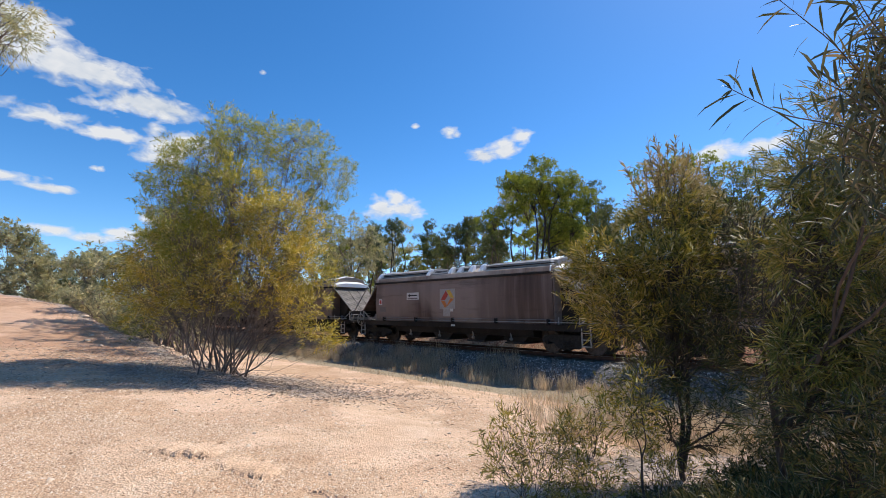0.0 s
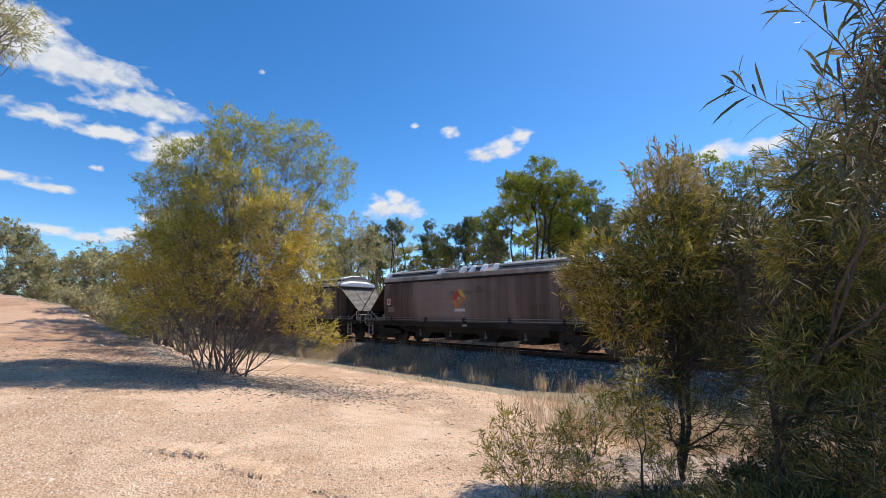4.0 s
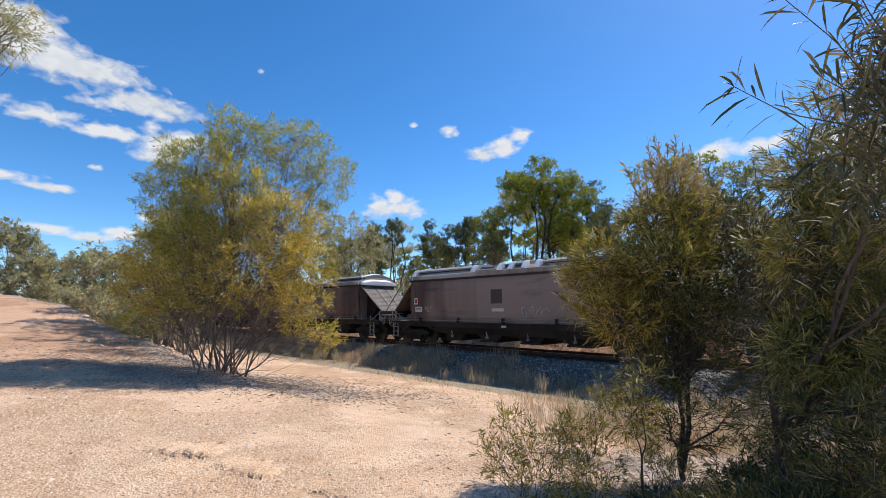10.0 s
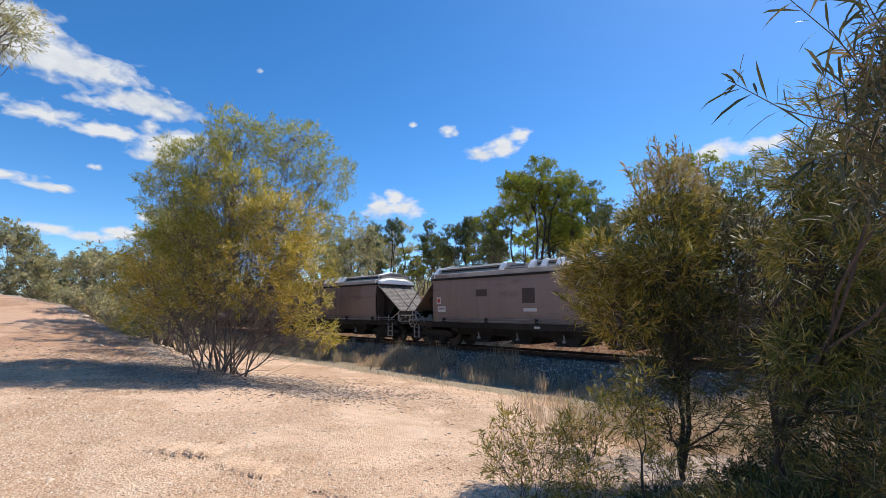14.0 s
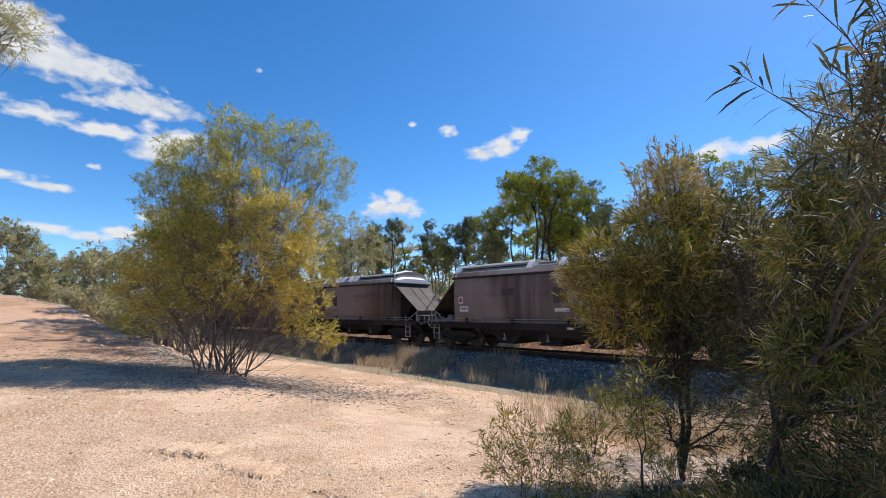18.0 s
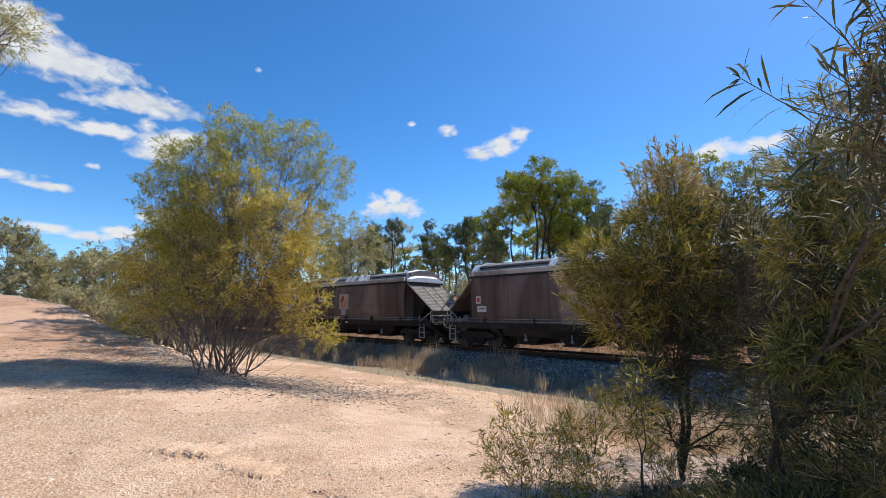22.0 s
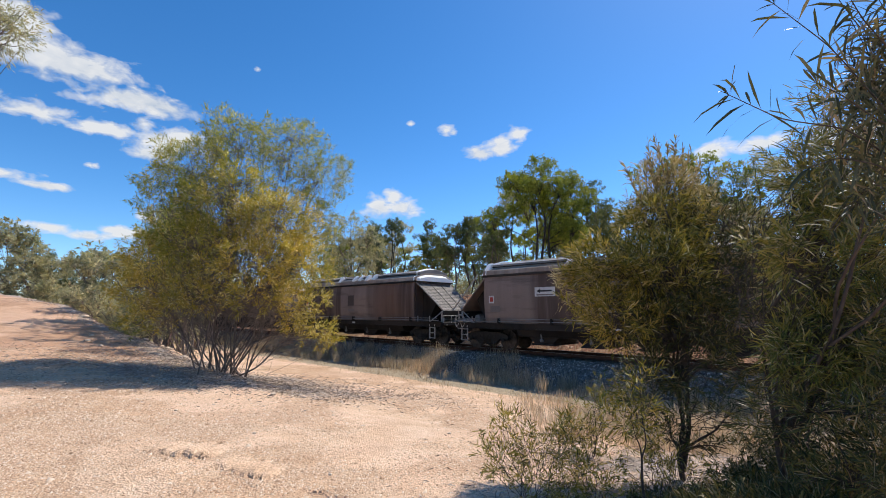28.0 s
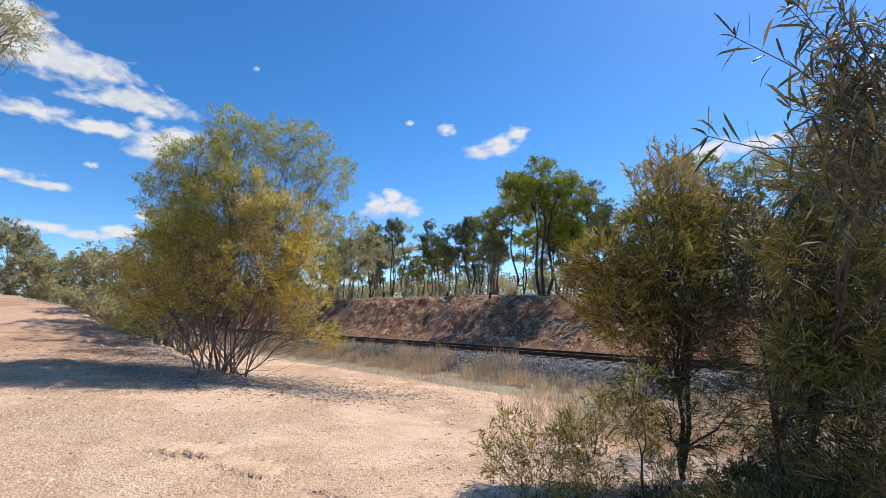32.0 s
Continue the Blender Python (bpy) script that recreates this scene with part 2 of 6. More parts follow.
# steel colour halved to put the shade between the wheels into it
k = Mat("bogie steel in painted shade", 0.8)
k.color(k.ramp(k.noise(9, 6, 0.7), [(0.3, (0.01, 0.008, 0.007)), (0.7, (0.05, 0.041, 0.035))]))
BOGIE_SHADED = k.m
k = Mat("wheel steel", 0.5, 0.6)
k.color(k.ramp(k.noise(6, 5), [(0.3, (0.05, 0.04, 0.036)), (0.7, (0.12, 0.1, 0.09))]))
WHEEL = k.m
k = Mat("ladder white paint", 0.6)
k.color(k.ramp(k.noise(12, 6, 0.7), [(0.3, (0.19, 0.165, 0.145)), (0.7, (0.5, 0.46, 0.42))]))
PALE = k.m


def plain(name, c, rough=0.6):
    k = Mat(name, rough)
    k.color(k.mix(0.5, c, k.ramp(k.noise(14, 6, 0.7), [(0.3, tuple(v * 0.55 for v in c)), (0.7, tuple(min(1, v * 1.15) for v in c))])))
    return k.m


SIGN_WHITE = plain("faded white vinyl", (0.62, 0.6, 0.57))
SIGN_PALE = plain("dusty grey-white vinyl", (0.4, 0.36, 0.33))
SIGN_BLACK = plain("black vinyl", (0.03, 0.03, 0.03))
SIGN_YELLOW = plain("yellow vinyl", (0.66, 0.42, 0.08))
SIGN_ORANGE = plain("orange vinyl", (0.62, 0.2, 0.05))
SIGN_RED = plain("red vinyl", (0.5, 0.07, 0.045))
SIGN_GREY = plain("greyed patch", (0.2, 0.165, 0.15))
SPRAY = plain("pale spray paint", (0.46, 0.42, 0.39))
PATCH_DARK = plain("dark faded patch", (0.078, 0.056, 0.047))
k = Mat("chalky white paint", 0.55)
k.color(k.ramp(k.noise(5, 7, 0.7), [(0.25, (0.5, 0.45, 0.4)), (0.42, (0.86, 0.85, 0.83)), (1.0, (0.9, 0.89, 0.88))]))
WHITE = k.m
RUBBER = plain("black rubber hose", (0.025, 0.023, 0.022))

# ---- geometry helpers ----
def fast_mesh(name, verts, tris, mat, smooth=False):
    """A triangle mesh from numpy arrays."""
    verts = np.asarray(verts, dtype=np.float32).reshape(-1, 3)
    tris = np.asarray(tris, dtype=np.int32).reshape(-1, 3)
    me = bpy.data.meshes.new(name)
    me.vertices.add(len(verts))
    me.vertices.foreach_set("co", verts.ravel())
    me.loops.add(tris.size)
    me.loops.foreach_set("vertex_index", tris.ravel())
    me.polygons.add(len(tris))
    me.polygons.foreach_set("loop_start", np.arange(0, tris.size, 3, dtype=np.int32))
    if smooth:
        me.polygons.foreach_set("use_smooth", np.ones(len(tris), dtype=bool))
    me.update(calc_edges=True)
    me.materials.append(mat)
    return me


def child(name, me, parent, label=""):
    ob = new(name, me)
    ob.parent = parent
    if label:
        tagged(ob, label)
    return ob


def part(name, bm, material, parent, label=""):
    """Links a bmesh as one mesh object under a thing or a part."""
    me = bpy.data.meshes.new(name)
    bm.to_mesh(me)
    bm.free()
    me.materials.append(material)
    return child(name, me, parent, label)


def add_box(bm, lo, hi, m=None):
    """An upright box between two corners."""
    size = [b - a for a, b in zip(lo, hi)]
    mid = [(a + b) / 2 for a, b in zip(lo, hi)]
    mm = Matrix.Translation(mid) @ Matrix.Diagonal((*size, 1))
    if m is not None:
        mm = m @ mm
    bmesh.ops.create_cube(bm, size=1, matrix=mm)


def add_bar(bm, a, b, r=0.02, sides=8):
    """A round bar from a to b."""
    a, b = Vector(a), Vector(b)
    m = Matrix.Translation((a + b) / 2) @ (b - a).to_track_quat("Z", "Y").to_matrix().to_4x4()
    bmesh.ops.create_cone(bm, cap_ends=True, segments=sides, radius1=r, radius2=r, depth=(b - a).length, matrix=m)


def add_prism(bm, poly, y0, y1):
    """An (x, z) outline pushed from y0 to y1."""
    n = len(poly)
    v = [bm.verts.new((x, y, z)) for y in (y0, y1) for x, z in poly]
    f = [bm.faces.new(v[:n]), bm.faces.new(v[n:][::-1])]
    for i in range(n):
        j = (i + 1) % n
        f.append(bm.faces.new((v[i], v[n + i], v[n + j], v[j])))
    bmesh.ops.recalc_face_normals(bm, faces=f)


def bevel(bm, width=0.012, segments=1):
    edges = [e for e in bm.edges if len(e.link_faces) == 2 and e.calc_face_angle(0) > 0.5]
    bmesh.ops.bevel(bm, geom=edges, offset=width, segments=segments, affect="EDGES", clamp_overlap=True)
    return bm


def tube(path, radii, sides=6):
    """Vertices and triangles of a tapered tube along a path."""
    path = np.asarray(path, float)
    n = len(path)
    t = np.gradient(path, axis=0)
    t /= np.linalg.norm(t, axis=1)[:, None] + 1e-9
    ref = np.where(np.abs(t[:, 2:3]) > 0.9, [[1.0, 0, 0]], [[0, 0, 1.0]])
    a = np.cross(t, ref)
    a /= np.linalg.norm(a, axis=1)[:, None] + 1e-9
    b = np.cross(t, a)
    ang = np.arange(sides) * 2 * math.pi / sides
    ring = (np.cos(ang)[None, :, None] * a[:, None] + np.sin(ang)[None, :, None] * b[:, None]) * np.asarray(radii)[:, None, None]
    v = (path[:, None] + ring).reshape(-1, 3)
    i = np.arange(n - 1)[:, None] * sides
    j = np.arange(sides)[None]
    j2 = (j + 1) % sides
    f = np.concatenate([np.stack([i + j, i + j2, i + sides + j], -1).reshape(-1, 3),
                        np.stack([i + j2, i + sides + j2, i + sides + j], -1).reshape(-1, 3)])
    return v, f


class Soup:
    """Collects triangle pieces for one mesh."""

    def __init__(self):
        self.v, self.f, self.n = [], [], 0

    def add(self, v, f):
        self.v.append(v)
        self.f.append(f + self.n)
        self.n += len(v)

    def mesh(self, name, mat, smooth=False):
        if not self.v:
            self.v, self.f = [np.zeros((0, 3))], [np.zeros((0, 3), int)]
        return fast_mesh(name, np.concatenate(self.v), np.concatenate(self.f), mat, smooth)


def unit(v):
    return v / (np.linalg.norm(v, axis=-1, keepdims=True) + 1e-9)


def blades(base, way, length, width, rng, droop=0.25, fine=True):
    """Narrow pointed leaves; each is an island of its own. fine: bent in the middle."""
    n = len(base)
    way = unit(way)
    side = unit(np.cross(way, rng.normal(size=(n, 3))))
    L, W = length[:, None], width[:, None] * 0.5
    sag = np.zeros((n, 3))
    sag[:, 2] = -1
    curl = sag * droop + rng.normal(size=(n, 3)) * 0.12
    if fine:
        p1 = base + way * L * 0.35
        p2 = base + way * L * 0.7 + curl * L * 0.3
        tip = base + way * L * 0.95 + curl * L * 0.75
        v = np.stack([base, p1 - side * W, p1 + side * W, p2 - side * W * 0.85, p2 + side * W * 0.85, tip], 1)
        tri = np.array([[0, 2, 1], [1, 2, 4], [1, 4, 3], [3, 4, 5]])
    else:
        p1 = base + way * L * 0.5
        tip = base + way * L + curl * L * 0.4
        v = np.stack([base, p1 - side * W, p1 + side * W, tip], 1)
        tri = np.array([[0, 2, 1], [1, 2, 3]])
    k = v.shape[1]
    return v.reshape(-1, 3), (tri[None] + (np.arange(n) * k)[:, None, None]).reshape(-1, 3)


def rocks(centres, size, rng, flat=0.7):
    """Small irregular eight-sided stones."""
    n = len(centres)
    o = np.array([[1, 0, 0], [-1, 0, 0], [0, 1, 0], [0, -1, 0], [0, 0, 1], [0, 0, -1]], float)
    t = np.array([[0, 2, 4], [2, 1, 4], [1, 3, 4], [3, 0, 4], [2, 0, 5], [1, 2, 5], [3, 1, 5], [0, 3, 5]])
    q = rng.normal(size=(n, 3))
    a = unit(q)
    b = unit(np.cross(a, rng.normal(size=(n, 3))))
    c = np.cross(a, b)
    rot = np.stack([a, b, c], 1)
    sc = size[:, None, None] * rng.uniform(0.6, 1.1, (n, 6, 1))
    v = np.einsum("kj,njl->nkl", o * np.array([1, 0.8, flat]), rot) * sc + centres[:, None]
    return v.reshape(-1, 3), (t[None] + (np.arange(n) * 6)[:, None, None]).reshape(-1, 3)


def pebbles(centres, size, rng):
    """Half-sunk pebbles: a crooked four-sided cap each."""
    n = len(centres)
    ang = rng.uniform(0, 6.28, (n, 1)) + np.array([[0, 1.57, 3.14, 4.71]]) + rng.normal(size=(n, 4)) * 0.25
    r = size[:, None] * rng.uniform(0.7, 1.2, (n, 4))
    base = np.stack([centres[:, None, 0] + np.cos(ang) * r, centres[:, None, 1] + np.sin(ang) * r, np.repeat(centres[:, 2:3], 4, 1)], -1)
    top = centres + np.column_stack([rng.normal(size=(n, 2)) * size[:, None] * 0.3, size * rng.uniform(0.5, 1.0, n)])
    v = np.concatenate([base, top[:, None]], 1)
    t = np.array([[0, 1, 4], [1, 2, 4], [2, 3, 4], [3, 0, 4]])
    return v.reshape(-1, 3), (t[None] + (np.arange(n) * 5)[:, None, None]).reshape(-1, 3)


# ---- plan: the line runs from the near right to the far left ----
D = np.array([-0.71801, 0.69604])     # the train's way
P = np.array([-0.69604, -0.71801])    # from the line towards the camera
U0 = 16.505                           # the camera's distance from the line
RAIL = -0.03                          # top of the rails
HEADING = math.degrees(math.atan2(D[1], D[0]))


def line_xy(s, u):
    """World x, y of a place s along the line and u beside it."""
    return D[0] * s + P[0] * (u - U0), D[1] * s + P[1] * (u - U0)


def ease(x, a, b):
    t = np.clip((x - a) / (b - a), 0, 1)
    return t * t * (3 - 2 * t)


def wave(x, y, f, seed):
    """Cheap smooth unevenness."""
    r = np.random.default_rng(seed)
    z = 0
    for i in range(7):
        a, ph, w = r.uniform(0, 6.28), r.uniform(0, 6.28), f * r.uniform(0.5, 1.9)
        z = z + np.sin((x * math.cos(a) + y * math.sin(a)) * w + ph)
    return z / 7


def crest_edge(s):
    return np.interp(s, [-50, 8, 20, 31, 50, 80], [11.6, 11.6, 11.6, 13.0, 16.0, 17.5])


def height(x, y):
    x, y = np.asarray(x, float), np.asarray(y, float)
    u = U0 + P[0] * x + P[1] * y
    s = D[0] * x + D[1] * y
    near = np.interp(u, [-3.4, 3.4, 5, 8, 11.5, 15, 60], [-0.4, -0.95, -0.86, -0.62, -0.3, 0.0, 0.0])
    # the road climbs to the far left on its own bank
    ramp = np.interp(s, [-50, 9, 13, 17, 23, 31, 50, 80, 400], [0, 0, 0.12, 0.3, 0.8, 1.95, 3.0, 3.4, 3.4])
    e = crest_edge(s) + wave(x, y, 1.1, 5) * 0.5
    near = near + ramp * ease(u, e - 1.6, e + 0.4)
    near = near + 0.10 * ease(u, e - 0.7, e + 0.3) * ease(s, 5, 10)
    # the cutting's far side
    top = np.interp(s, [-40, 0, 11, 18, 60, 200], [0.9, 1.1, 1.9, 2.75, 2.75, 2.2])
    bank = 0.65 * np.clip((-3.2 - u - wave(x, y, 0.9, 8) * 0.35) / 4.6, 0, 1) + 0.35 * ease(u + wave(x, y, 0.9, 8) * 0.35, -3.2, -7.8)
    z = near + (top + 0.4 + 0.25 * wave(x, y, 0.5, 3) - 0.02 * np.clip(u + 8, -60, 0)) * bank
    z = z + bank * (1 - ease(-u, 7.5, 10.0)) * 0.26 * wave(x, y, 2.6, 9)
    gully = np.abs(wave(s, s * 0, 2.1, 41) + 0.5 * wave(s, u * 0.6, 5.0, 42))
    z = z - ease(bank, 0.05, 0.4) * (1 - ease(-u, 7.0, 9.5)) * (0.6 * gully + 0.08 * wave(x, y, 7.0, 43))
    rough = 0.035 * wave(x, y, 1.6, 1) + 0.016 * wave(x, y, 5.0, 2) + 0.006 * wave(x, y, 14.0, 4)
    # small washed-out steps across the gravel, lower on the near side
    for x0, y0, x1, y1, dp in ((-3.7, 5.35, -2.6, 5.2, 0.015), (-2.35, 4.9, -1.75, 4.5, 0.012), (-1.3, 4.5, -0.5, 4.35, 0.035)):
        t = (x - x0) / (x1 - x0)
        edge = y0 + t * (y1 - y0) + 0.09 * wave(x, y * 0, 7, 6)
        d = edge - y
        rough = rough - dp * ease(d, -0.01, 0.035) * (1 - ease(d, 0.12, 0.7)) * ease(t, -0.15, 0.1) * (1 - ease(t, 0.9, 1.15))
    return z + rough * (np.abs(u) > 3.0)


def steps(spans):
    """Grid lines with a step for each stretch."""
    out = [spans[0][0]]
    for a, b, st in spans:
        m = max(1, round((b - a) / st))
        out += [a + (b - a) * (i + 1) / m for i in range(m)]
    far = [60 * 1.35 ** i for i in range(1, 15)]
    return np.array([out[0] - f for f in far[::-1]] + out + [out[-1] + f for f in far])


gx = steps([(-60, -16, 0.6), (-16, -6, 0.22), (-6, 6, 0.06), (6, 14, 0.25), (14, 40, 0.8)])
gy = steps([(-12, 2.6, 0.8), (2.6, 8, 0.06), (8, 16, 0.14), (16, 44, 0.3), (44, 90, 1.4)])
GX, GY = np.meshgrid(gx, gy)
GZ = height(GX, GY)
nx, ny = len(gx), len(gy)
i = (np.arange(ny - 1)[:, None] * nx + np.arange(nx - 1)[None]).ravel()
quad = np.concatenate([np.stack([i, i + 1, i + nx + 1], 1), np.stack([i, i + nx + 1, i + nx], 1)])
me = fast_mesh("ground", np.stack([GX, GY, GZ], -1).reshape(-1, 3), quad, GROUND, True)
GU = (U0 + P[0] * GX + P[1] * GY).ravel()
GS = (D[0] * GX + D[1] * GY).ravel()
zones = {
    "road": ease(GS, 10, 17) * ease(GU, 11.5, 13),
    "gravel": ease(wave(GX.ravel(), GY.ravel(), 1.1, 31) + wave(GX.ravel(), GY.ravel(), 3.1, 32) * 0.6, -0.3, 0.3),
    "bank": ease(GU, -2.2, -3.4) * (1 - 0.75 * ease(-GU, 8.5, 10.5)),
    "litter": np.maximum(np.maximum(
        np.exp(-(((GX.ravel() + 6.0) / 3.2) ** 2 + ((GY.ravel() - 12.4) / 2.2) ** 2)) * 1.2,
        0.85 * np.exp(-(((GX.ravel() + 3.9) / 2.6) ** 2 + ((GY.ravel() - 11.3) / 1.5) ** 2))),
        np.maximum(0.62 * np.exp(-((GU - crest_edge(GS) - 0.5) / 0.9) ** 2) * ease(GS, 8, 13),
        1.1 * np.exp(-(((GX.ravel() - 4.2) / 2.6) ** 2 + ((GY.ravel() - 5.4) / 2.2) ** 2)))),
    "grassy": np.maximum(ease(GU, 6.3, 5.0) * ease(GU, -3.5, -2.5), 0.9 * np.exp(-(((GX.ravel() - 4.2) / 2.4) ** 2 + ((GY.ravel() - 9.6) / 2.2) ** 2))),
}
for zname, val in zones.items():
    at = me.attributes.new(zname, "FLOAT", "POINT")
    at.data.foreach_set("value", val.astype(np.float32))
tagged(new("ground", me), "pale gravelly sand with a red earth cutting bank", "ground", kind="structure")

# ---- railway line ----
line = tagged(new("railway_track"), "single narrow-gauge track with rusty rails on grey stone ballast", "railway track", kind="structure")
track_m = Matrix.LocRotScale((*line_xy(0, 0), RAIL), Euler((0, 0, radians(HEADING))), None)
line.matrix_world = track_m     # local x runs along the line, +y towards the camera
bm = bmesh.new()
poly = [(-2.9, -0.98), (-1.75, -0.3), (-1.3, -0.2), (1.3, -0.2), (1.75, -0.3), (2.95, -0.98)]
cut = [bm.verts.new((x, y, z)) for x in (-600, 600) for y, z in poly]
bm.faces.new(cut[:6])
bm.faces.new(cut[6:][::-1])
for a in range(6):
    b = (a + 1) % 6
    bm.faces.new((cut[a], cut[b], cut[6 + b], cut[6 + a]))
bmesh.ops.recalc_face_normals(bm, faces=bm.faces[:])
part("ballast_bed", bm, BALLAST_BED, line, "grey crushed stone ballast shoulder")
for side in (-1, 1):
    bm = bmesh.new()
    prof = [(-0.065, -0.14), (0.065, -0.14), (0.065, -0.128), (0.012, -0.112), (0.012, -0.042), (0.034, -0.034), (0.034, -0.004),
            (0.026, 0.0), (-0.026, 0.0), (-0.034, -0.004), (-0.034, -0.034), (-0.012, -0.042), (-0.012, -0.112), (-0.065, -0.128)]
    v = [[bm.verts.new((x, side * 0.567 + py, pz)) for py, pz in prof] for x in (-600, 600)]
    for a in range(len(prof)):
        b = (a + 1) % len(prof)
        bm.faces.new((v[0][a], v[0][b], v[1][b], v[1][a]))
    bmesh.ops.recalc_face_normals(bm, faces=bm.faces[:])
    rail = part("rail", bm, RUST, line, "rusty steel rail with a polished head")
    bm = bmesh.new()
    add_box(bm, (-600, side * 0.567 - 0.022, 0.0), (600, side * 0.567 + 0.022, 0.003))
    part("rail_head", bm, RAILHEAD, rail)
bm = bmesh.new()
add_box(bm, (-0.115, -1.0, -0.3), (0.115, 1.0, -0.145))
bevel(bm, 0.015)
sleeper = part("sleeper", bm, TIMBER, line)
sleeper.location = (-24, 0, 0)
for a in range(1, 100):
    ob = child("sleeper", sleeper.data, line)
    ob.location = (-24 + a * 0.66, 0, 0)

# loose stones over the near shoulder and bed
rng = np.random.default_rng(11)
n = 26000
sx = rng.uniform(-14, 44, n)
sy = np.concatenate([rng.uniform(1.15, 3.05, int(n * 0.8)), rng.uniform(-2.4, 1.15, n - int(n * 0.8))])
keep = np.abs(np.abs(sy) - 0.567) > 0.1
sx, sy = sx[keep], sy[keep]
sz = np.interp(sy, [-2.9, -1.75, -1.3, 1.3, 1.75, 2.95], [-0.98, -0.3, -0.2, -0.2, -0.3, -0.98]) + rng.uniform(0.0, 0.03, len(sx))
v, f = rocks(np.stack([sx, sy, sz], 1), rng.uniform(0.022, 0.055, len(sx)), rng, 0.8)
ob = child("ballast_stones", fast_mesh("ballast_stones", v, f, BALLAST), line, "grey and white crushed ballast stones")
tagged(ob, kind="stuff")


def on_ground(x, y, dz=0.0):
    return Vector((x, y, float(height(x, y)) + dz))


# ---- loose gravel, litter and dry grass ----
def scatter(n, x0, x1, y0, y1, rng, keep=None):
    x, y = rng.uniform(x0, x1, n), rng.uniform(y0, y1, n)
    if keep is not None:
        m = keep(x, y)
        x, y = x[m], y[m]
    return x, y


rng = np.random.default_rng(21)
soup = Soup()
for n, box, lo, hi in ((105000, (-6, 4.5, 2.9, 7), 0.005, 0.018), (66000, (-14, 3, 6.5, 13.5), 0.008, 0.026), (3500, (-9, 3, 3, 14), 0.016, 0.036)):
    x, y = scatter(n, *box, rng, lambda x, y: (wave(x, y, 1.1, 31) + wave(x, y, 3.1, 32) * 0.6 + rng.uniform(-0.45, 0.45, len(x))) > -0.05)
    soup.add(*pebbles(np.stack([x, y, height(x, y) - 0.001], 1), lo + (hi - lo) * rng.random(len(x)) ** 1.8, rng))
tagged(new("gravel", soup.mesh("gravel", PEBBLE)), "loose pale orange gravel on the sand", "gravel", kind="stuff")

rng = np.random.default_rng(22)
soup = Soup()
cs = rng.uniform(11, 36, 7000)
cx, cy = line_xy(cs, crest_edge(cs) + 0.5 + rng.normal(size=7000) * 0.7)
x = np.concatenate([rng.normal(-6.4, 2.3, 9000), rng.normal(-3.8, 1.7, 6500), rng.normal(4.0, 1.6, 5000), cx, rng.normal(1.7, 0.8, 3500), rng.normal(-9.5, 2.0, 4500)])
y = np.concatenate([rng.normal(12.4, 1.3, 9000), rng.normal(11.3, 1.0, 6500), rng.normal(5.2, 1.2, 5000), cy, rng.normal(3.75, 0.5, 3500), rng.normal(13.6, 1.6, 4500)])
way = np.stack([rng.normal(size=len(x)), rng.normal(size=len(x)), rng.normal(size=len(x)) * 0.18 + 0.08], 1)
soup.add(*blades(np.stack([x, y, height(x, y) + 0.008], 1), way, rng.uniform(0.05, 0.15, len(x)), rng.uniform(0.008, 0.016, len(x)), rng, 0.1, False))
k = Mat("fallen leaf", 0.85)
k.color(k.ramp(k.island(), [(0.0, (0.2, 0.15, 0.11)), (0.5, (0.38, 0.3, 0.24)), (1.0, (0.6, 0.53, 0.46))]))
LITTER = k.m
tagged(new("leaf_litter", soup.mesh("leaf_litter", LITTER)), "grey-brown fallen leaves and twigs under the bushes", "leaf litter", kind="stuff")


def grass(tufts, rng, per=26, tall=0.45, spread=0.14):
    """Blades of dry grass in tufts at x, y."""
    n = len(tufts) * per
    c = np.repeat(tufts, per, 0)
    xy = c[:, :2] + rng.normal(size=(n, 2)) * spread
    hgt = np.repeat(tall * rng.uniform(0.45, 1.15, len(tufts)), per) * rng.uniform(0.5, 1.1, n)
    way = np.concatenate([rng.normal(size=(n, 2)) * 0.17, np.ones((n, 1))], 1)
    u = U0 + P[0] * xy[:, 0] + P[1] * xy[:, 1]
    shoulder = RAIL + np.interp(np.abs(u), [1.3, 1.75, 2.95], [-0.2, -0.3, -0.98])
    base = np.column_stack([xy, np.maximum(height(xy[:, 0], xy[:, 1]), shoulder) - 0.01])
    return blades(base, way, hgt, rng.uniform(0.006, 0.015, n), rng, 0.2, False)


rng = np.random.default_rng(23)
soup = Soup()
s = np.concatenate([rng.uniform(-10, 40, 900), rng.uniform(10, 42, 800)])
u = np.concatenate([3.0 + np.abs(rng.normal(0, 0.7, 900)), rng.uniform(1.8, 3.4, 800)])
clump = (np.sin(s * 0.9) + np.sin(s * 2.3 + 1)) > -0.9
tx, ty = line_xy(s[clump], u[clump])
soup.add(*grass(np.stack([tx, ty], 1), rng, 26, 0.72, 0.1))
s = rng.uniform(-10, 44, 420)
tx, ty = line_xy(s, -3.05 - np.abs(rng.normal(0, 0.25, 420)))
soup.add(*grass(np.stack([tx, ty], 1), rng, 22, 0.5, 0.16))
s, u = rng.uniform(-8, 34, 420), rng.uniform(3.4, 6.2, 420)
tx, ty = line_xy(s, u)
soup.add(*grass(np.stack([tx, ty], 1), rng, 16, 0.2, 0.16))
tx, ty = 1.6 + np.abs(rng.normal(2.6, 1.5, 420)), 7.0 + np.abs(rng.normal(0, 2.4, 420))
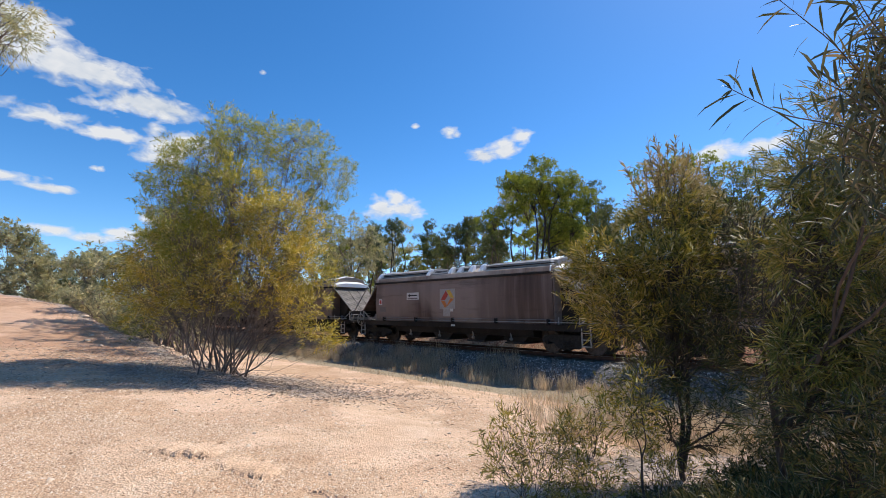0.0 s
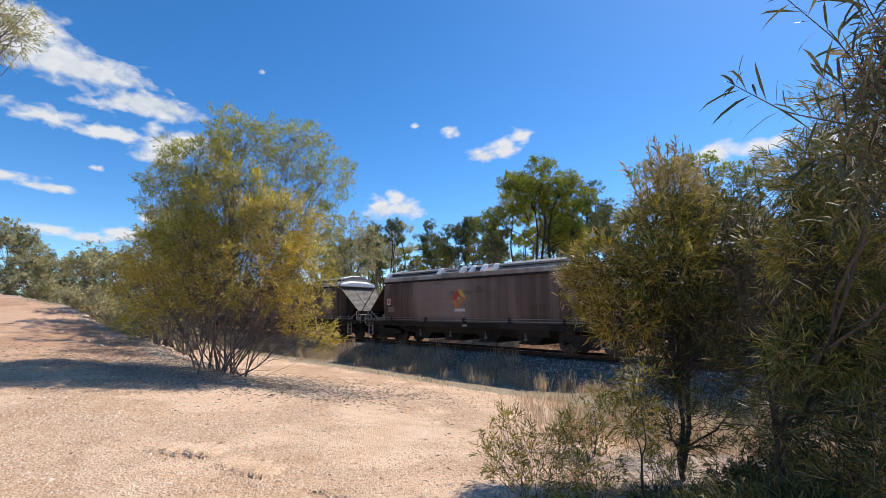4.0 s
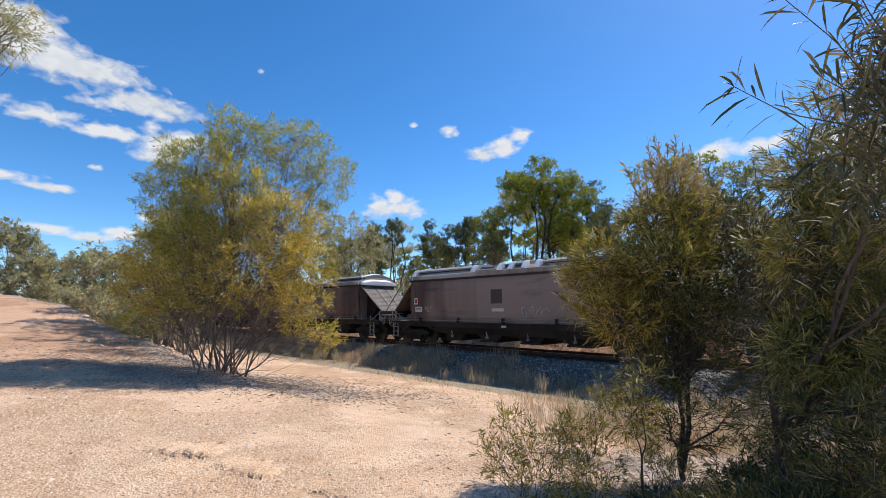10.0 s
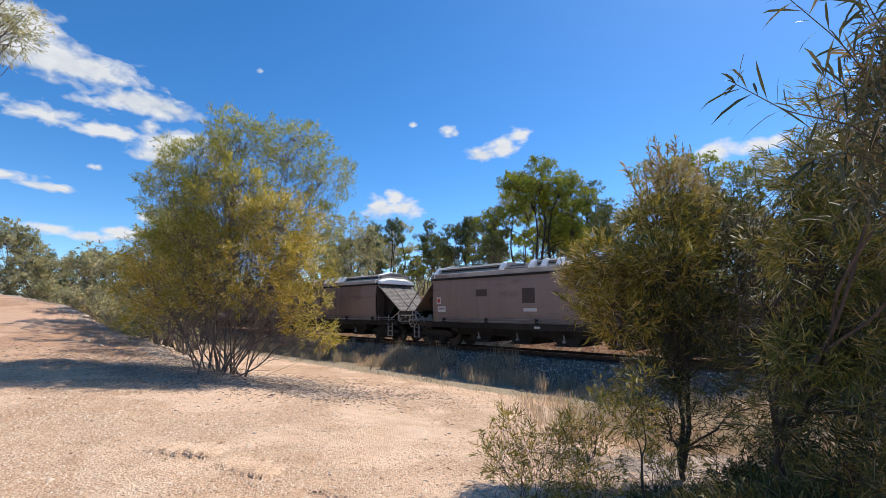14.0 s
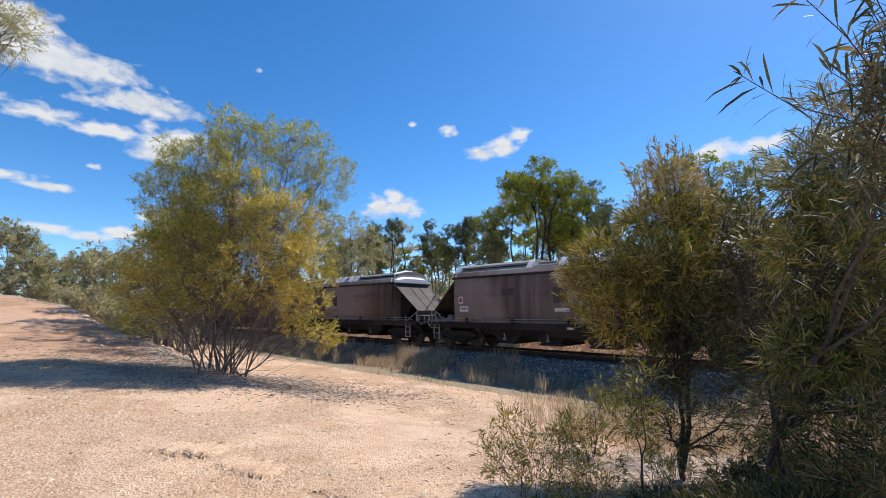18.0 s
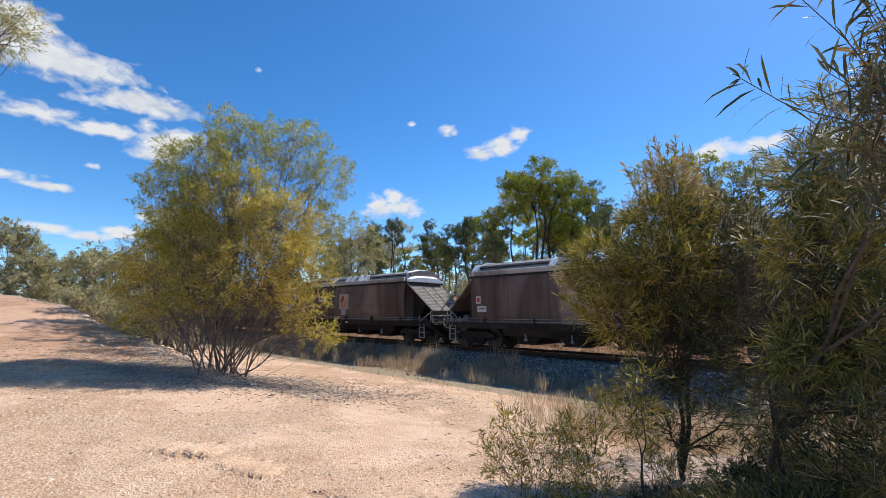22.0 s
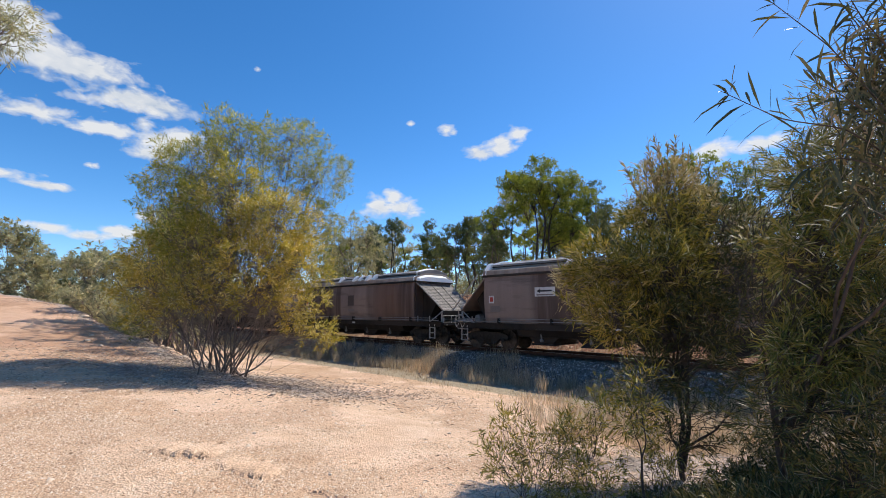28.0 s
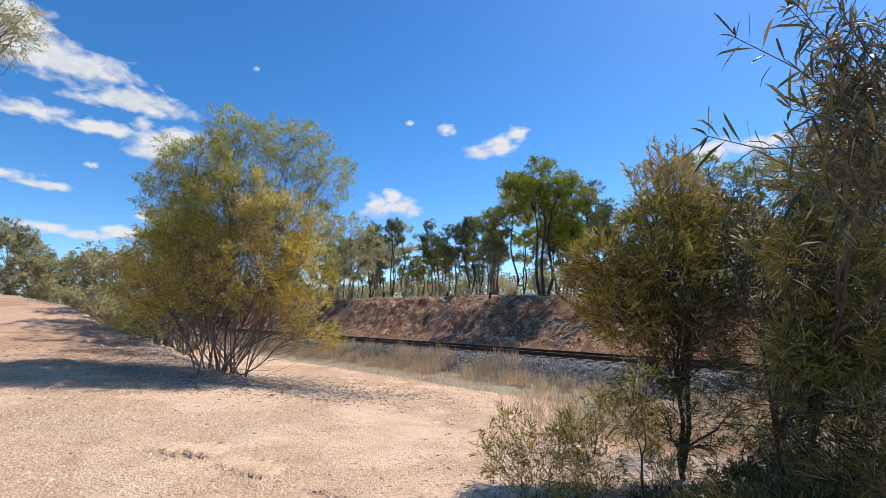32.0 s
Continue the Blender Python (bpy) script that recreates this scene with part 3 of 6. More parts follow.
soup.add(*grass(np.stack([tx, ty], 1), rng, 26, 0.36, 0.16))
tx, ty = rng.uniform(-8, 4, 60), rng.uniform(9.5, 14, 60)
soup.add(*grass(np.stack([tx, ty], 1), rng, 9, 0.12, 0.07))
s, u = rng.uniform(6, 46, 900), -9.5 + 5.0 * rng.random(900) ** 1.6
tx, ty = line_xy(s, u)
soup.add(*grass(np.stack([tx, ty], 1), rng, 16, 0.3, 0.2))
tagged(new("dry_grass", soup.mesh("dry_grass", STRAW)), "dry straw-coloured grass tufts beside the ballast", "grass", kind="stuff")


# washed-out ledges across the gravel, their broken faces towards the camera
def ledge(x0, y0, x1, y1, seed, thick=0.05):
    r = np.random.default_rng(seed)
    n = 60
    t = np.linspace(0, 1, n)
    x = x0 + (x1 - x0) * t
    y = y0 + (y1 - y0) * t + np.convolve(r.normal(size=n + 4), np.ones(5) / 5, "valid") * 0.09
    up = thick * np.clip(np.sin(t * math.pi) * 2.2, 0, 1) * (0.75 + 0.5 * np.convolve(r.normal(size=n + 6), np.ones(7) / 7, "valid"))
    h = height(x, y)
    rows = [(x, y - 0.05, h - 0.02), (x, y - 0.01, h + up), (x, y + 0.08, h + up * 0.85), (x, y + 0.35, height(x, y + 0.35) + up * 0.3), (x, y + 0.7, height(x, y + 0.7) - 0.012)]
    v = np.concatenate([np.stack(q, 1) for q in rows])
    f = [tri for a in range(4) for b in range(n - 1) for tri in ((a * n + b, a * n + b + 1, (a + 1) * n + b + 1), (a * n + b, (a + 1) * n + b + 1, (a + 1) * n + b))]
    tagged(new("washout_ledge", fast_mesh("washout_ledge", v, np.array(f), GROUND)), "low crumbling ledge washed out of the gravel", "ledge", "washed-out ledges")


ledge(-3.4, 5.38, -2.55, 5.2, 4, 0.046)
ledge(-2.45, 4.98, -1.7, 4.7, 5, 0.042)


# ---- trees and bushes ----
def curve_path(a, b, rise, rng, wob=0.08, n=9):
    """A limb from a to b that leaves a along rise."""
    a, b, rise = (np.asarray(v, float) for v in (a, b, rise))
    t = np.linspace(0, 1, n)[:, None]
    ln = np.linalg.norm(b - a)
    c = a + rise * ln * 0.5
    p = (1 - t) ** 2 * a + 2 * t * (1 - t) * c + t * t * b
    a1, a2 = rng.normal(size=(1, 3)), rng.normal(size=(1, 3))
    return p + (a1 * np.sin(t * math.pi * 2) + a2 * np.sin(t * math.pi * 3.3) * 0.6) * wob * ln * 0.09 * np.sin(t * math.pi)


def plant(name, label, category, base, lobes, rng, leaf_mats, bark, trunk=None, stem_r=0.05, clumps=60, leaves=50,
          leaf=(0.1, 0.012), twig=0.3, droop=0.25, fine=True, up=0.35, group="", stems_apart=True, spread=0.25, bare=0, sprays=4):
    """A woody plant: limbs from its base to each lobe, boughs to clumps of leaves on the lobes' shells.
    lobes: x, y, z of the centre over the base, three radii, density, leaf material's number."""
    root = tagged(new(name), label, category, group)
    root.location = base
    woods, tops = [], {}
    twigs = Soup()
    fork = np.array(trunk[:3]) if trunk else None
    if trunk:
        w = Soup()
        p = curve_path((0, 0, -0.1), fork, (0, 0, 1), rng, 0.15, 10)
        w.add(*tube(p, np.linspace(trunk[3], trunk[3] * 0.62, 10), 9))
        woods.append(w)
    for lob in lobes:
        c, r, dens, mi = np.array(lob[:3], float), np.array(lob[3:6], float), lob[6], int(lob[7])
        start = fork if trunk else np.array([rng.normal() * spread * 0.5, rng.normal() * spread * 0.35, -0.3])
        low = c[2] < 2.2 and not trunk
        lean = unit(c + np.array([0, 0, 1.0])) if low else unit(np.array([c[0] * 0.25 + rng.normal() * 0.12, c[1] * 0.25 + rng.normal() * 0.12, 1.0]))
        if trunk and c[2] < fork[2] + 0.25:
            start, lean = fork * 0.3, unit(c + np.array([0, 0, 0.25]))
        far = not stems_apart
        limb = curve_path(start, c + r * np.array([0, 0, 0.35]), lean, rng, 0.35, 12)
        sr = (trunk[3] * 0.5 if trunk else stem_r) * rng.uniform(0.7, 1.15)
        w = Soup()
        w.add(*tube(limb[::2] if far else limb, np.linspace(sr, sr * 0.28, 6 if far else 12), 5 if far else 7))
        woods.append(w)
        if not trunk and bare > 10 and not low:
            p2 = curve_path(start + rng.normal(size=3) * np.array([0.3, 0.3, 0]), c + rng.normal(size=3) * r * 0.6, unit(lean + rng.normal(size=3) * 0.2), rng, 0.4, 12)
            w2 = Soup()
            w2.add(*tube(p2, np.linspace(sr * 0.75, sr * 0.2, 12), 6))
            woods.append(w2)
        n = max(3, int(clumps * dens))
        q = unit(rng.normal(size=(n, 3))) * rng.uniform(0.35, 1.0, (n, 1)) ** 0.55
        cl = c + q * r * (1 + 0.15 * rng.normal(size=(n, 1)))
        top = tops.setdefault(mi, Soup())
        for j in range(n):
            at = limb[rng.integers(4, 12)]
            out = unit(cl[j] - c + np.array([0, 0, 0.25 * r[2]]))
            p = curve_path(at, cl[j], unit(out + np.array([0, 0, 0.5])), rng, 0.5, 3 if far else 5)
            twigs.add(*tube(p, np.linspace(sr * 0.22, max(sr * 0.07, 0.0025), len(p)), 3 if far else 4))
        if bare:
            b = cl[rng.integers(0, n, bare)]
            for j in range(bare):
                p = curve_path(limb[rng.integers(2, 9)], b[j] * np.array([1, 1, 0.8]), unit(rng.normal(size=3) + np.array([0, 0, 0.8])), rng, 0.6, 6)
                twigs.add(*tube(p, np.linspace(sr * 0.2, 0.003, 6), 4))
        # leaf sprays
        k = sprays
        tip = unit(q[:, None] + rng.normal(size=(n, k, 3)) * 0.75 + np.array([0, 0, up]))
        m = leaves // k
        t = rng.uniform(0.05, 1.0, (n, k, m, 1))
        pos = cl[:, None, None] + tip[:, :, None] * t * twig + rng.normal(size=(n, k, m, 3)) * twig * 0.09
        pos[..., 2:3] -= droop * twig * t ** 2 * 0.5
        way = tip[:, :, None] + rng.normal(size=(n, k, m, 3)) * 0.5
        way[..., 2] -= droop * 0.5
        pos, way = pos.reshape(-1, 3), way.reshape(-1, 3)
        cnt = len(pos)
        top.add(*blades(pos, way, leaf[0] * rng.uniform(0.6, 1.25, cnt), leaf[1] * rng.uniform(0.7, 1.2, cnt), rng, droop, fine))
    if stems_apart:
        for a, w in enumerate(woods):
            child("trunk" if trunk and a == 0 else "stem", w.mesh("stem", bark, True), root)
        tagged(child("branchwork", twigs.mesh("branchwork", bark), root), kind="stuff")
    else:
        allw = Soup()
        for w in woods + [twigs]:
            allw.add(np.concatenate(w.v), np.concatenate(w.f))
        child("trunk", allw.mesh("trunk", bark, True), root)
    for mi in sorted(tops):
        child("crown", tops[mi].mesh("crown", leaf_mats[mi]), root)
    return root


rng = np.random.default_rng(41)
# the golden wattle beside the road
foot = on_ground(-6.0, 12.85)
hero_crown = [(0.07, -0.5, 6.72, 0.99, 0.99, 0.73, 0.9, 1), (-1.16, -0.3, 6.03, 1.1, 1, 0.83, 1, 1), (-1.91, 0, 5.21, 0.98, 0.98, 0.93, 0.9, 1),
              (1.35, 0.3, 6.71, 1.16, 1, 0.77, 0.9, 1), (2.29, 0.8, 5.93, 0.83, 0.83, 0.87, 0.55, 1), (1.95, 0.8, 4.42, 0.85, 0.85, 1.07, 0.6, 1),
              (0.33, -1.2, 4.72, 1.41, 1, 1.01, 1.5, 2), (1.65, -1.3, 4.1, 1.05, 1, 0.9, 1.3, 0), (-0.04, 1, 4.81, 1.9, 1.2, 1.15, 0.75, 1)]
hero_skirt = [(-0.72, -1.1, 3.59, 1.22, 1, 0.77, 1.19, 2), (1.23, -1.8, 2.91, 1.25, 1, 0.7, 0.83, 0), (2.24, -1.2, 2.86, 0.87, 0.87, 0.74, 0.61, 0),
              (-2.49, -0.2, 3.19, 0.75, 0.75, 0.69, 0.68, 0), (-2.43, -0.4, 2.28, 0.82, 0.82, 0.51, 0.44, 0), (-0.76, -1, 2.14, 0.93, 0.93, 0.43, 0.5, 0),
              (1.26, -1.6, 2.01, 1, 1, 0.29, 0.25, 0), (2.22, -1, 1.81, 0.75, 0.75, 0.54, 0.44, 0), (2.65, -0.6, 1.07, 0.49, 0.49, 0.34, 0.19, 0),
              (-2.2, -0.4, 1.52, 0.6, 0.6, 0.26, 0.14, 0)]
hero = plant("wattle_bush", "large golden-green wattle bush with many bare stems", "bush", foot, hero_crown + hero_skirt, rng, (LEAF_GOLD, LEAF_GREEN, LEAF_MIX), BARK_GREY,
      stem_r=0.031, clumps=140, leaves=54, leaf=(0.115, 0.0175), twig=0.24, droop=0.12, fine=False, spread=0.55, bare=14, up=0.45, sprays=6)

# two more wattles behind it, along the road's edge
q = np.random.default_rng(43)
plant("wattle_bush", "olive wattle bush at the road's edge", "bush", on_ground(-9.9, 17.3), [(-0.92, -0.38, 3.24, 1, 1, 0.87, 0.8, 1), (-0.23, -0.04, 4.4, 1.34, 1.07, 0.89, 0.9, 1), (-1.13, -0.1, 4.84, 0.89, 0.89, 0.76, 0.7, 1), (0.88, 0.03,
             3.95, 1.12, 1.07, 0.89, 0.7, 2), (-1.09, -0.63, 2.15, 0.76, 0.76, 0.64, 0.7, 1), (-1.62, -0.5, 1.21, 0.72, 0.61, 0.51, 0.5, 1), (-0.16, -0.2, 1.95,
             0.78, 0.73, 0.61, 0.35, 1)],
      q, (LEAF_GOLD, LEAF_GREEN, LEAF_MIX), BARK_GREY, stem_r=0.03, clumps=38, leaves=44, leaf=(0.15, 0.026), twig=0.2, droop=0.12, fine=False, spread=0.4, bare=4, up=0.5)
plant("wattle_bush", "green wattle bush behind the golden one", "bush", on_ground(-11.6, 19.6), [(-0.62, -0.14, 5.18, 1.26, 1.09, 0.91, 0.9, 1), (0.4, 0.01, 5.59, 1.43, 1.04, 0.87, 0.9, 2), (1.55, 0.06, 5.22, 1.28, 1.1, 0.92, 0.7, 1), (-1.25,
             -0.19, 4.15, 1.1, 1.08, 0.9, 0.8, 1), (0.25, -0.16, 3.9, 1.5, 1.08, 0.9, 0.8, 1)],
      q, (LEAF_GOLD, LEAF_GREEN, LEAF_MIX), BARK_GREY, stem_r=0.035, clumps=36, leaves=44, leaf=(0.15, 0.028), twig=0.2, droop=0.12, fine=False, spread=0.4, bare=4, up=0.5)

# added out of sight behind the golden wattle to shade the road
plant("wattle_bush", "younger olive wattle bush at the foot of the road bank, hidden and added for shade", "bush", on_ground(-8.7, 15.7),
      [(-0.5, 0.0, 2.2, 0.8, 0.8, 0.6, 0.6, 1), (0.5, 0.2, 2.6, 0.9, 0.8, 0.6, 0.6, 2), (0.0, 0.1, 3.6, 0.9, 0.8, 0.7, 0.6, 1), (-0.9, -0.2, 3.2, 0.6, 0.6, 0.5, 0.5, 1)],
      q, (LEAF_GOLD, LEAF_GREEN, LEAF_MIX), BARK_GREY, stem_r=0.028, clumps=40, leaves=44, leaf=(0.14, 0.022), twig=0.22, droop=0.12, fine=False, spread=0.4, bare=4, up=0.5)

# the wattle with twin stems nearer the camera; inner and low leaves painted shaded
foot = on_ground(2.86, 5.6)
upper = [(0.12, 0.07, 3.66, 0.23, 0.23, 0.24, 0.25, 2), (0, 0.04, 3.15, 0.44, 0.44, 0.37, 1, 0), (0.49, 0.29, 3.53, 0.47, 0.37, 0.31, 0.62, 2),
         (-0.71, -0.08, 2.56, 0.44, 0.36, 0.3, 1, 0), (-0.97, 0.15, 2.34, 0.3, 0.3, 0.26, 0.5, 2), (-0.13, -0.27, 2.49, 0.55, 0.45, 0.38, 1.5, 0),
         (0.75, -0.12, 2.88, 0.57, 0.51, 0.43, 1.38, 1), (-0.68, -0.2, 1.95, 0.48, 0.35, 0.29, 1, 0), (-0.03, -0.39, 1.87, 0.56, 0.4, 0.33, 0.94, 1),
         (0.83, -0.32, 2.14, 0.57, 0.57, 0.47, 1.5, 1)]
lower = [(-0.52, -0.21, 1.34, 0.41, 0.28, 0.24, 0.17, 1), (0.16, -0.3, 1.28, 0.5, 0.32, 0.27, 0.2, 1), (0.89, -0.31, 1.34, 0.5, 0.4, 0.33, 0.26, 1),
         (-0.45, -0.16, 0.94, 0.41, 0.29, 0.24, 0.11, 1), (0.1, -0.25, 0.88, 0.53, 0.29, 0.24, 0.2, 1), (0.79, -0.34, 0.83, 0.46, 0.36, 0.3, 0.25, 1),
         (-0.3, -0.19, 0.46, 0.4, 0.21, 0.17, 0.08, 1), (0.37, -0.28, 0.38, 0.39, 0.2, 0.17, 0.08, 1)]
twin = plant("wattle_bush", "olive wattle bush with slender stems and painted-dark shaded leaves", "bush", foot, upper + lower, rng, (LEAF_SUNLIT, LEAF_SHADED, LEAF_TIP), BARK_DARK,
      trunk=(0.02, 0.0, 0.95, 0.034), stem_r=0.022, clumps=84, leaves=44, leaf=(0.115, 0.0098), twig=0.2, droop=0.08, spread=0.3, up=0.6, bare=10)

twin_v, twin_f = tube([(0.0, 0.0, 0.1), (0.06, 0.02, 0.3), (0.13, 0.03, 0.6), (0.15, 0.05, 1.0), (0.22, 0.08, 1.6), (0.34, 0.1, 2.2)], [0.032, 0.03, 0.027, 0.024, 0.018, 0.008], 8)
child("stem", fast_mesh("stem", twin_v, twin_f, BARK_DARK, True), twin)


def shoot(root, points, mat, r, n=56, ln=0.12):
    """One upright shoot with sparse narrow leaves, through places over the root."""
    pts = np.array(points)
    t = np.linspace(0, len(pts) - 1, 9)
    path = np.stack([np.interp(t, np.arange(len(pts)), pts[:, c]) for c in range(3)], 1)
    ob = child("shoot", fast_mesh("shoot", *tube(path, np.linspace(0.008, 0.002, 9), 5), BARK_GREY, True), root)
    tt = r.uniform(2, 8, n)
    base = np.stack([np.interp(tt, np.arange(9), path[:, c]) for c in range(3)], 1)
    way = unit(path[-1] - path[0]) * 1.1 + r.normal(size=(n, 3)) * 0.42
    child("shoot_leaves", fast_mesh("shoot_leaves", *blades(base, way, ln * r.uniform(0.6, 1.2, n), 0.017 * r.uniform(0.7, 1.2, n), r, 0.1, True), mat), ob)


r = np.random.default_rng(35)
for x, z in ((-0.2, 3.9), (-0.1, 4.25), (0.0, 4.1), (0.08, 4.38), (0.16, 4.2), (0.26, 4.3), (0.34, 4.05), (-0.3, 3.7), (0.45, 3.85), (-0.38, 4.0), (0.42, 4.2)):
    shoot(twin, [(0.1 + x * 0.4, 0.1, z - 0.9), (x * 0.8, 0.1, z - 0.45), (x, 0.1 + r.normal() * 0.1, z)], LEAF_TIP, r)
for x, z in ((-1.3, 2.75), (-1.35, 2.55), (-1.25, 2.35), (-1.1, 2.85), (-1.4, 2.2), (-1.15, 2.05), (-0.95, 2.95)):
    shoot(twin, [(x * 0.45, 0.05, z - 0.55), (x * 0.75, 0.05, z - 0.25), (x, 0.05 + r.normal() * 0.1, z)], LEAF_TIP if z > 2.6 else LEAF_SUNLIT, r)

# the tall wattle at the verge; shade is painted into its lower leaves
foot = on_ground(2.83, 3.83)
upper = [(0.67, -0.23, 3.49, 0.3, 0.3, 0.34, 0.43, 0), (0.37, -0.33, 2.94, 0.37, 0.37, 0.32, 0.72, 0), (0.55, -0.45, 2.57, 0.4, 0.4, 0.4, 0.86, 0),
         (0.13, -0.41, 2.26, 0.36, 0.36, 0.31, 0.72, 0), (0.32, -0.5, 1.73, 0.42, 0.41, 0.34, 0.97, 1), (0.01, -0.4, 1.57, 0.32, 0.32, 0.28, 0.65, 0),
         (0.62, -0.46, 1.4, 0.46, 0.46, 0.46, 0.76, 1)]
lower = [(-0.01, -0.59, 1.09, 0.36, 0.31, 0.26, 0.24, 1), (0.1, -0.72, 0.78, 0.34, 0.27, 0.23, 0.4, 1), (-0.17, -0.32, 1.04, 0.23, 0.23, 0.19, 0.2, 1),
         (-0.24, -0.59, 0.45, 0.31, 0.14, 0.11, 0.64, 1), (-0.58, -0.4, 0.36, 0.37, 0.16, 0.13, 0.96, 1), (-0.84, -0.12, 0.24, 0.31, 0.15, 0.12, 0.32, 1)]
verge = plant("wattle_bush", "tall wattle bush with long narrow leaves, lower ones painted shaded", "bush", foot, upper + lower, rng, (LEAF_OLIVE, LEAF_SHADED), BARK_DARK,
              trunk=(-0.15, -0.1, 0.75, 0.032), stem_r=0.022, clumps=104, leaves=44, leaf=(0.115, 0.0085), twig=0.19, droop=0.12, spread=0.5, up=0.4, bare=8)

# low shrubs and a sapling on the gravel edge
plant("low_shrub", "small sparse olive shrub on gravel", "shrub", on_ground(0.78, 4.15), [(-0.14, 0.33, 0.6, 0.23, 0.18, 0.15, 0.6, 0), (0.16, 0.26, 0.41, 0.24, 0.21, 0.17, 0.7, 0), (-0.28, 0.16, 0.36, 0.18, 0.18, 0.15, 0.5, 0), (0.12,
             0.08, 0.22, 0.31, 0.16, 0.13, 0.6, 0), (0.52, 0.54, 0.53, 0.18, 0.18, 0.15, 0.35, 0)],
      rng, (LEAF_SUNLIT, LEAF_SHADED), BARK_DARK, stem_r=0.007, clumps=30, leaves=32, leaf=(0.08, 0.0078), twig=0.13, droop=0.1, spread=0.12, up=0.7)
plant("low_shrub", "olive-green wattle shrub in dry grass", "shrub", on_ground(2.0, 6.6), [(0.22, -0.07, 0.49, 0.36, 0.36, 0.31, 0.8, 0), (-0.07, 0.07, 0.23, 0.33, 0.33, 0.28, 0.5, 0), (0.5, -0.02, 0.88, 0.33, 0.29, 0.24, 0.5, 0), (0.54,
             -0.03, 0.18, 0.32, 0.32, 0.27, 0.4, 0)],
      rng, (LEAF_OLIVE, LEAF_SHADED), BARK_DARK, stem_r=0.009, clumps=30, leaves=26, leaf=(0.1, 0.012), twig=0.15, droop=0.1, spread=0.1, up=0.7)
plant("sapling", "slender forked wattle sapling with dark stems", "sapling", on_ground(1.72, 4.05), [(-0.04, 0.19, 0.88, 0.18, 0.18, 0.16, 0.3, 0), (0.09, 0.16, 1.09, 0.18, 0.18, 0.15, 0.3, 0)],
      rng, (LEAF_SUNLIT, LEAF_SHADED), BARK_DARK, trunk=(0.0, 0.0, 0.55, 0.014), clumps=40, leaves=24, leaf=(0.095, 0.0115), twig=0.15, droop=0.1, up=0.7)

# the gloom under the wattles is put into this shrub's leaf colour
plant("low_shrub", "low dense wattle shrub in painted-dark shaded leaves on leaf litter", "shrub", on_ground(2.75, 4.25), [(-0.7, 0.43, -0.06, 0.28, 0.15, 0.12, 0.5, 0), (-0.3, 0.41, 0.05, 0.28, 0.18, 0.15, 0.8, 0), (0.34, 0.07, 0.31, 0.31, 0.19, 0.16, 0.7, 0), (0.66,
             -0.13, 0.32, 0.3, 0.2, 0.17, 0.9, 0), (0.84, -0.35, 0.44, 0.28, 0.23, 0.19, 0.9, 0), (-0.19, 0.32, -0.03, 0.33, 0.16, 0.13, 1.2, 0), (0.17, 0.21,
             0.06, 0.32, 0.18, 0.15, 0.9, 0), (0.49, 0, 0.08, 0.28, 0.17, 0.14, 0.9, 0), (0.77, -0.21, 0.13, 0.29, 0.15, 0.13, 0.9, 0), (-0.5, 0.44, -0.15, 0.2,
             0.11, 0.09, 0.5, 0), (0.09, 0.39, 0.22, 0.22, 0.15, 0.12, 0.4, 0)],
      rng, (LEAF_SHADED,), BARK_DARK, stem_r=0.008, clumps=32, leaves=40, leaf=(0.09, 0.009), twig=0.14, droop=0.15, spread=0.2, up=0.6)

# more shrubs with shade painted into the leaves, to deepen that corner
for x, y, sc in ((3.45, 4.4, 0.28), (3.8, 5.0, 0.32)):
    plant("low_shrub", "low dense wattle shrub in painted-dark shaded leaves on leaf litter", "shrub", on_ground(x, y), [(-sc * 1.2, 0.05, sc * 0.9, sc, sc, sc * 0.6, 1.0, 0), (sc, 0.0, sc * 0.8, sc, sc, sc * 0.6, 1.0, 0), (0.0, 0.1, sc * 1.6, sc, sc, sc * 0.7, 0.9, 0)],
          rng, (LEAF_SHADED,), BARK_DARK, stem_r=0.008, clumps=40, leaves=40, leaf=(0.09, 0.009), twig=0.15, droop=0.15, spread=0.2, up=0.6)
for x, y, sc in ((1.2, 4.0, 0.16), (2.15, 4.5, 0.22), (1.55, 5.1, 0.2)):
    plant("low_shrub", "small sparse olive shrub on leaf litter", "shrub", on_ground(x, y), [(-sc, 0.05, sc * 1.5, sc, sc, sc * 0.7, 0.5, 0), (sc * 0.8, 0.0, sc * 1.2, sc, sc, sc * 0.7, 0.5, 0), (0.0, 0.1, sc * 2.3, sc, sc, sc * 0.7, 0.4, 0)],
          rng, (LEAF_SUNLIT,), BARK_DARK, stem_r=0.006, clumps=24, leaves=30, leaf=(0.075, 0.0078), twig=0.12, droop=0.1, spread=0.1, up=0.7)

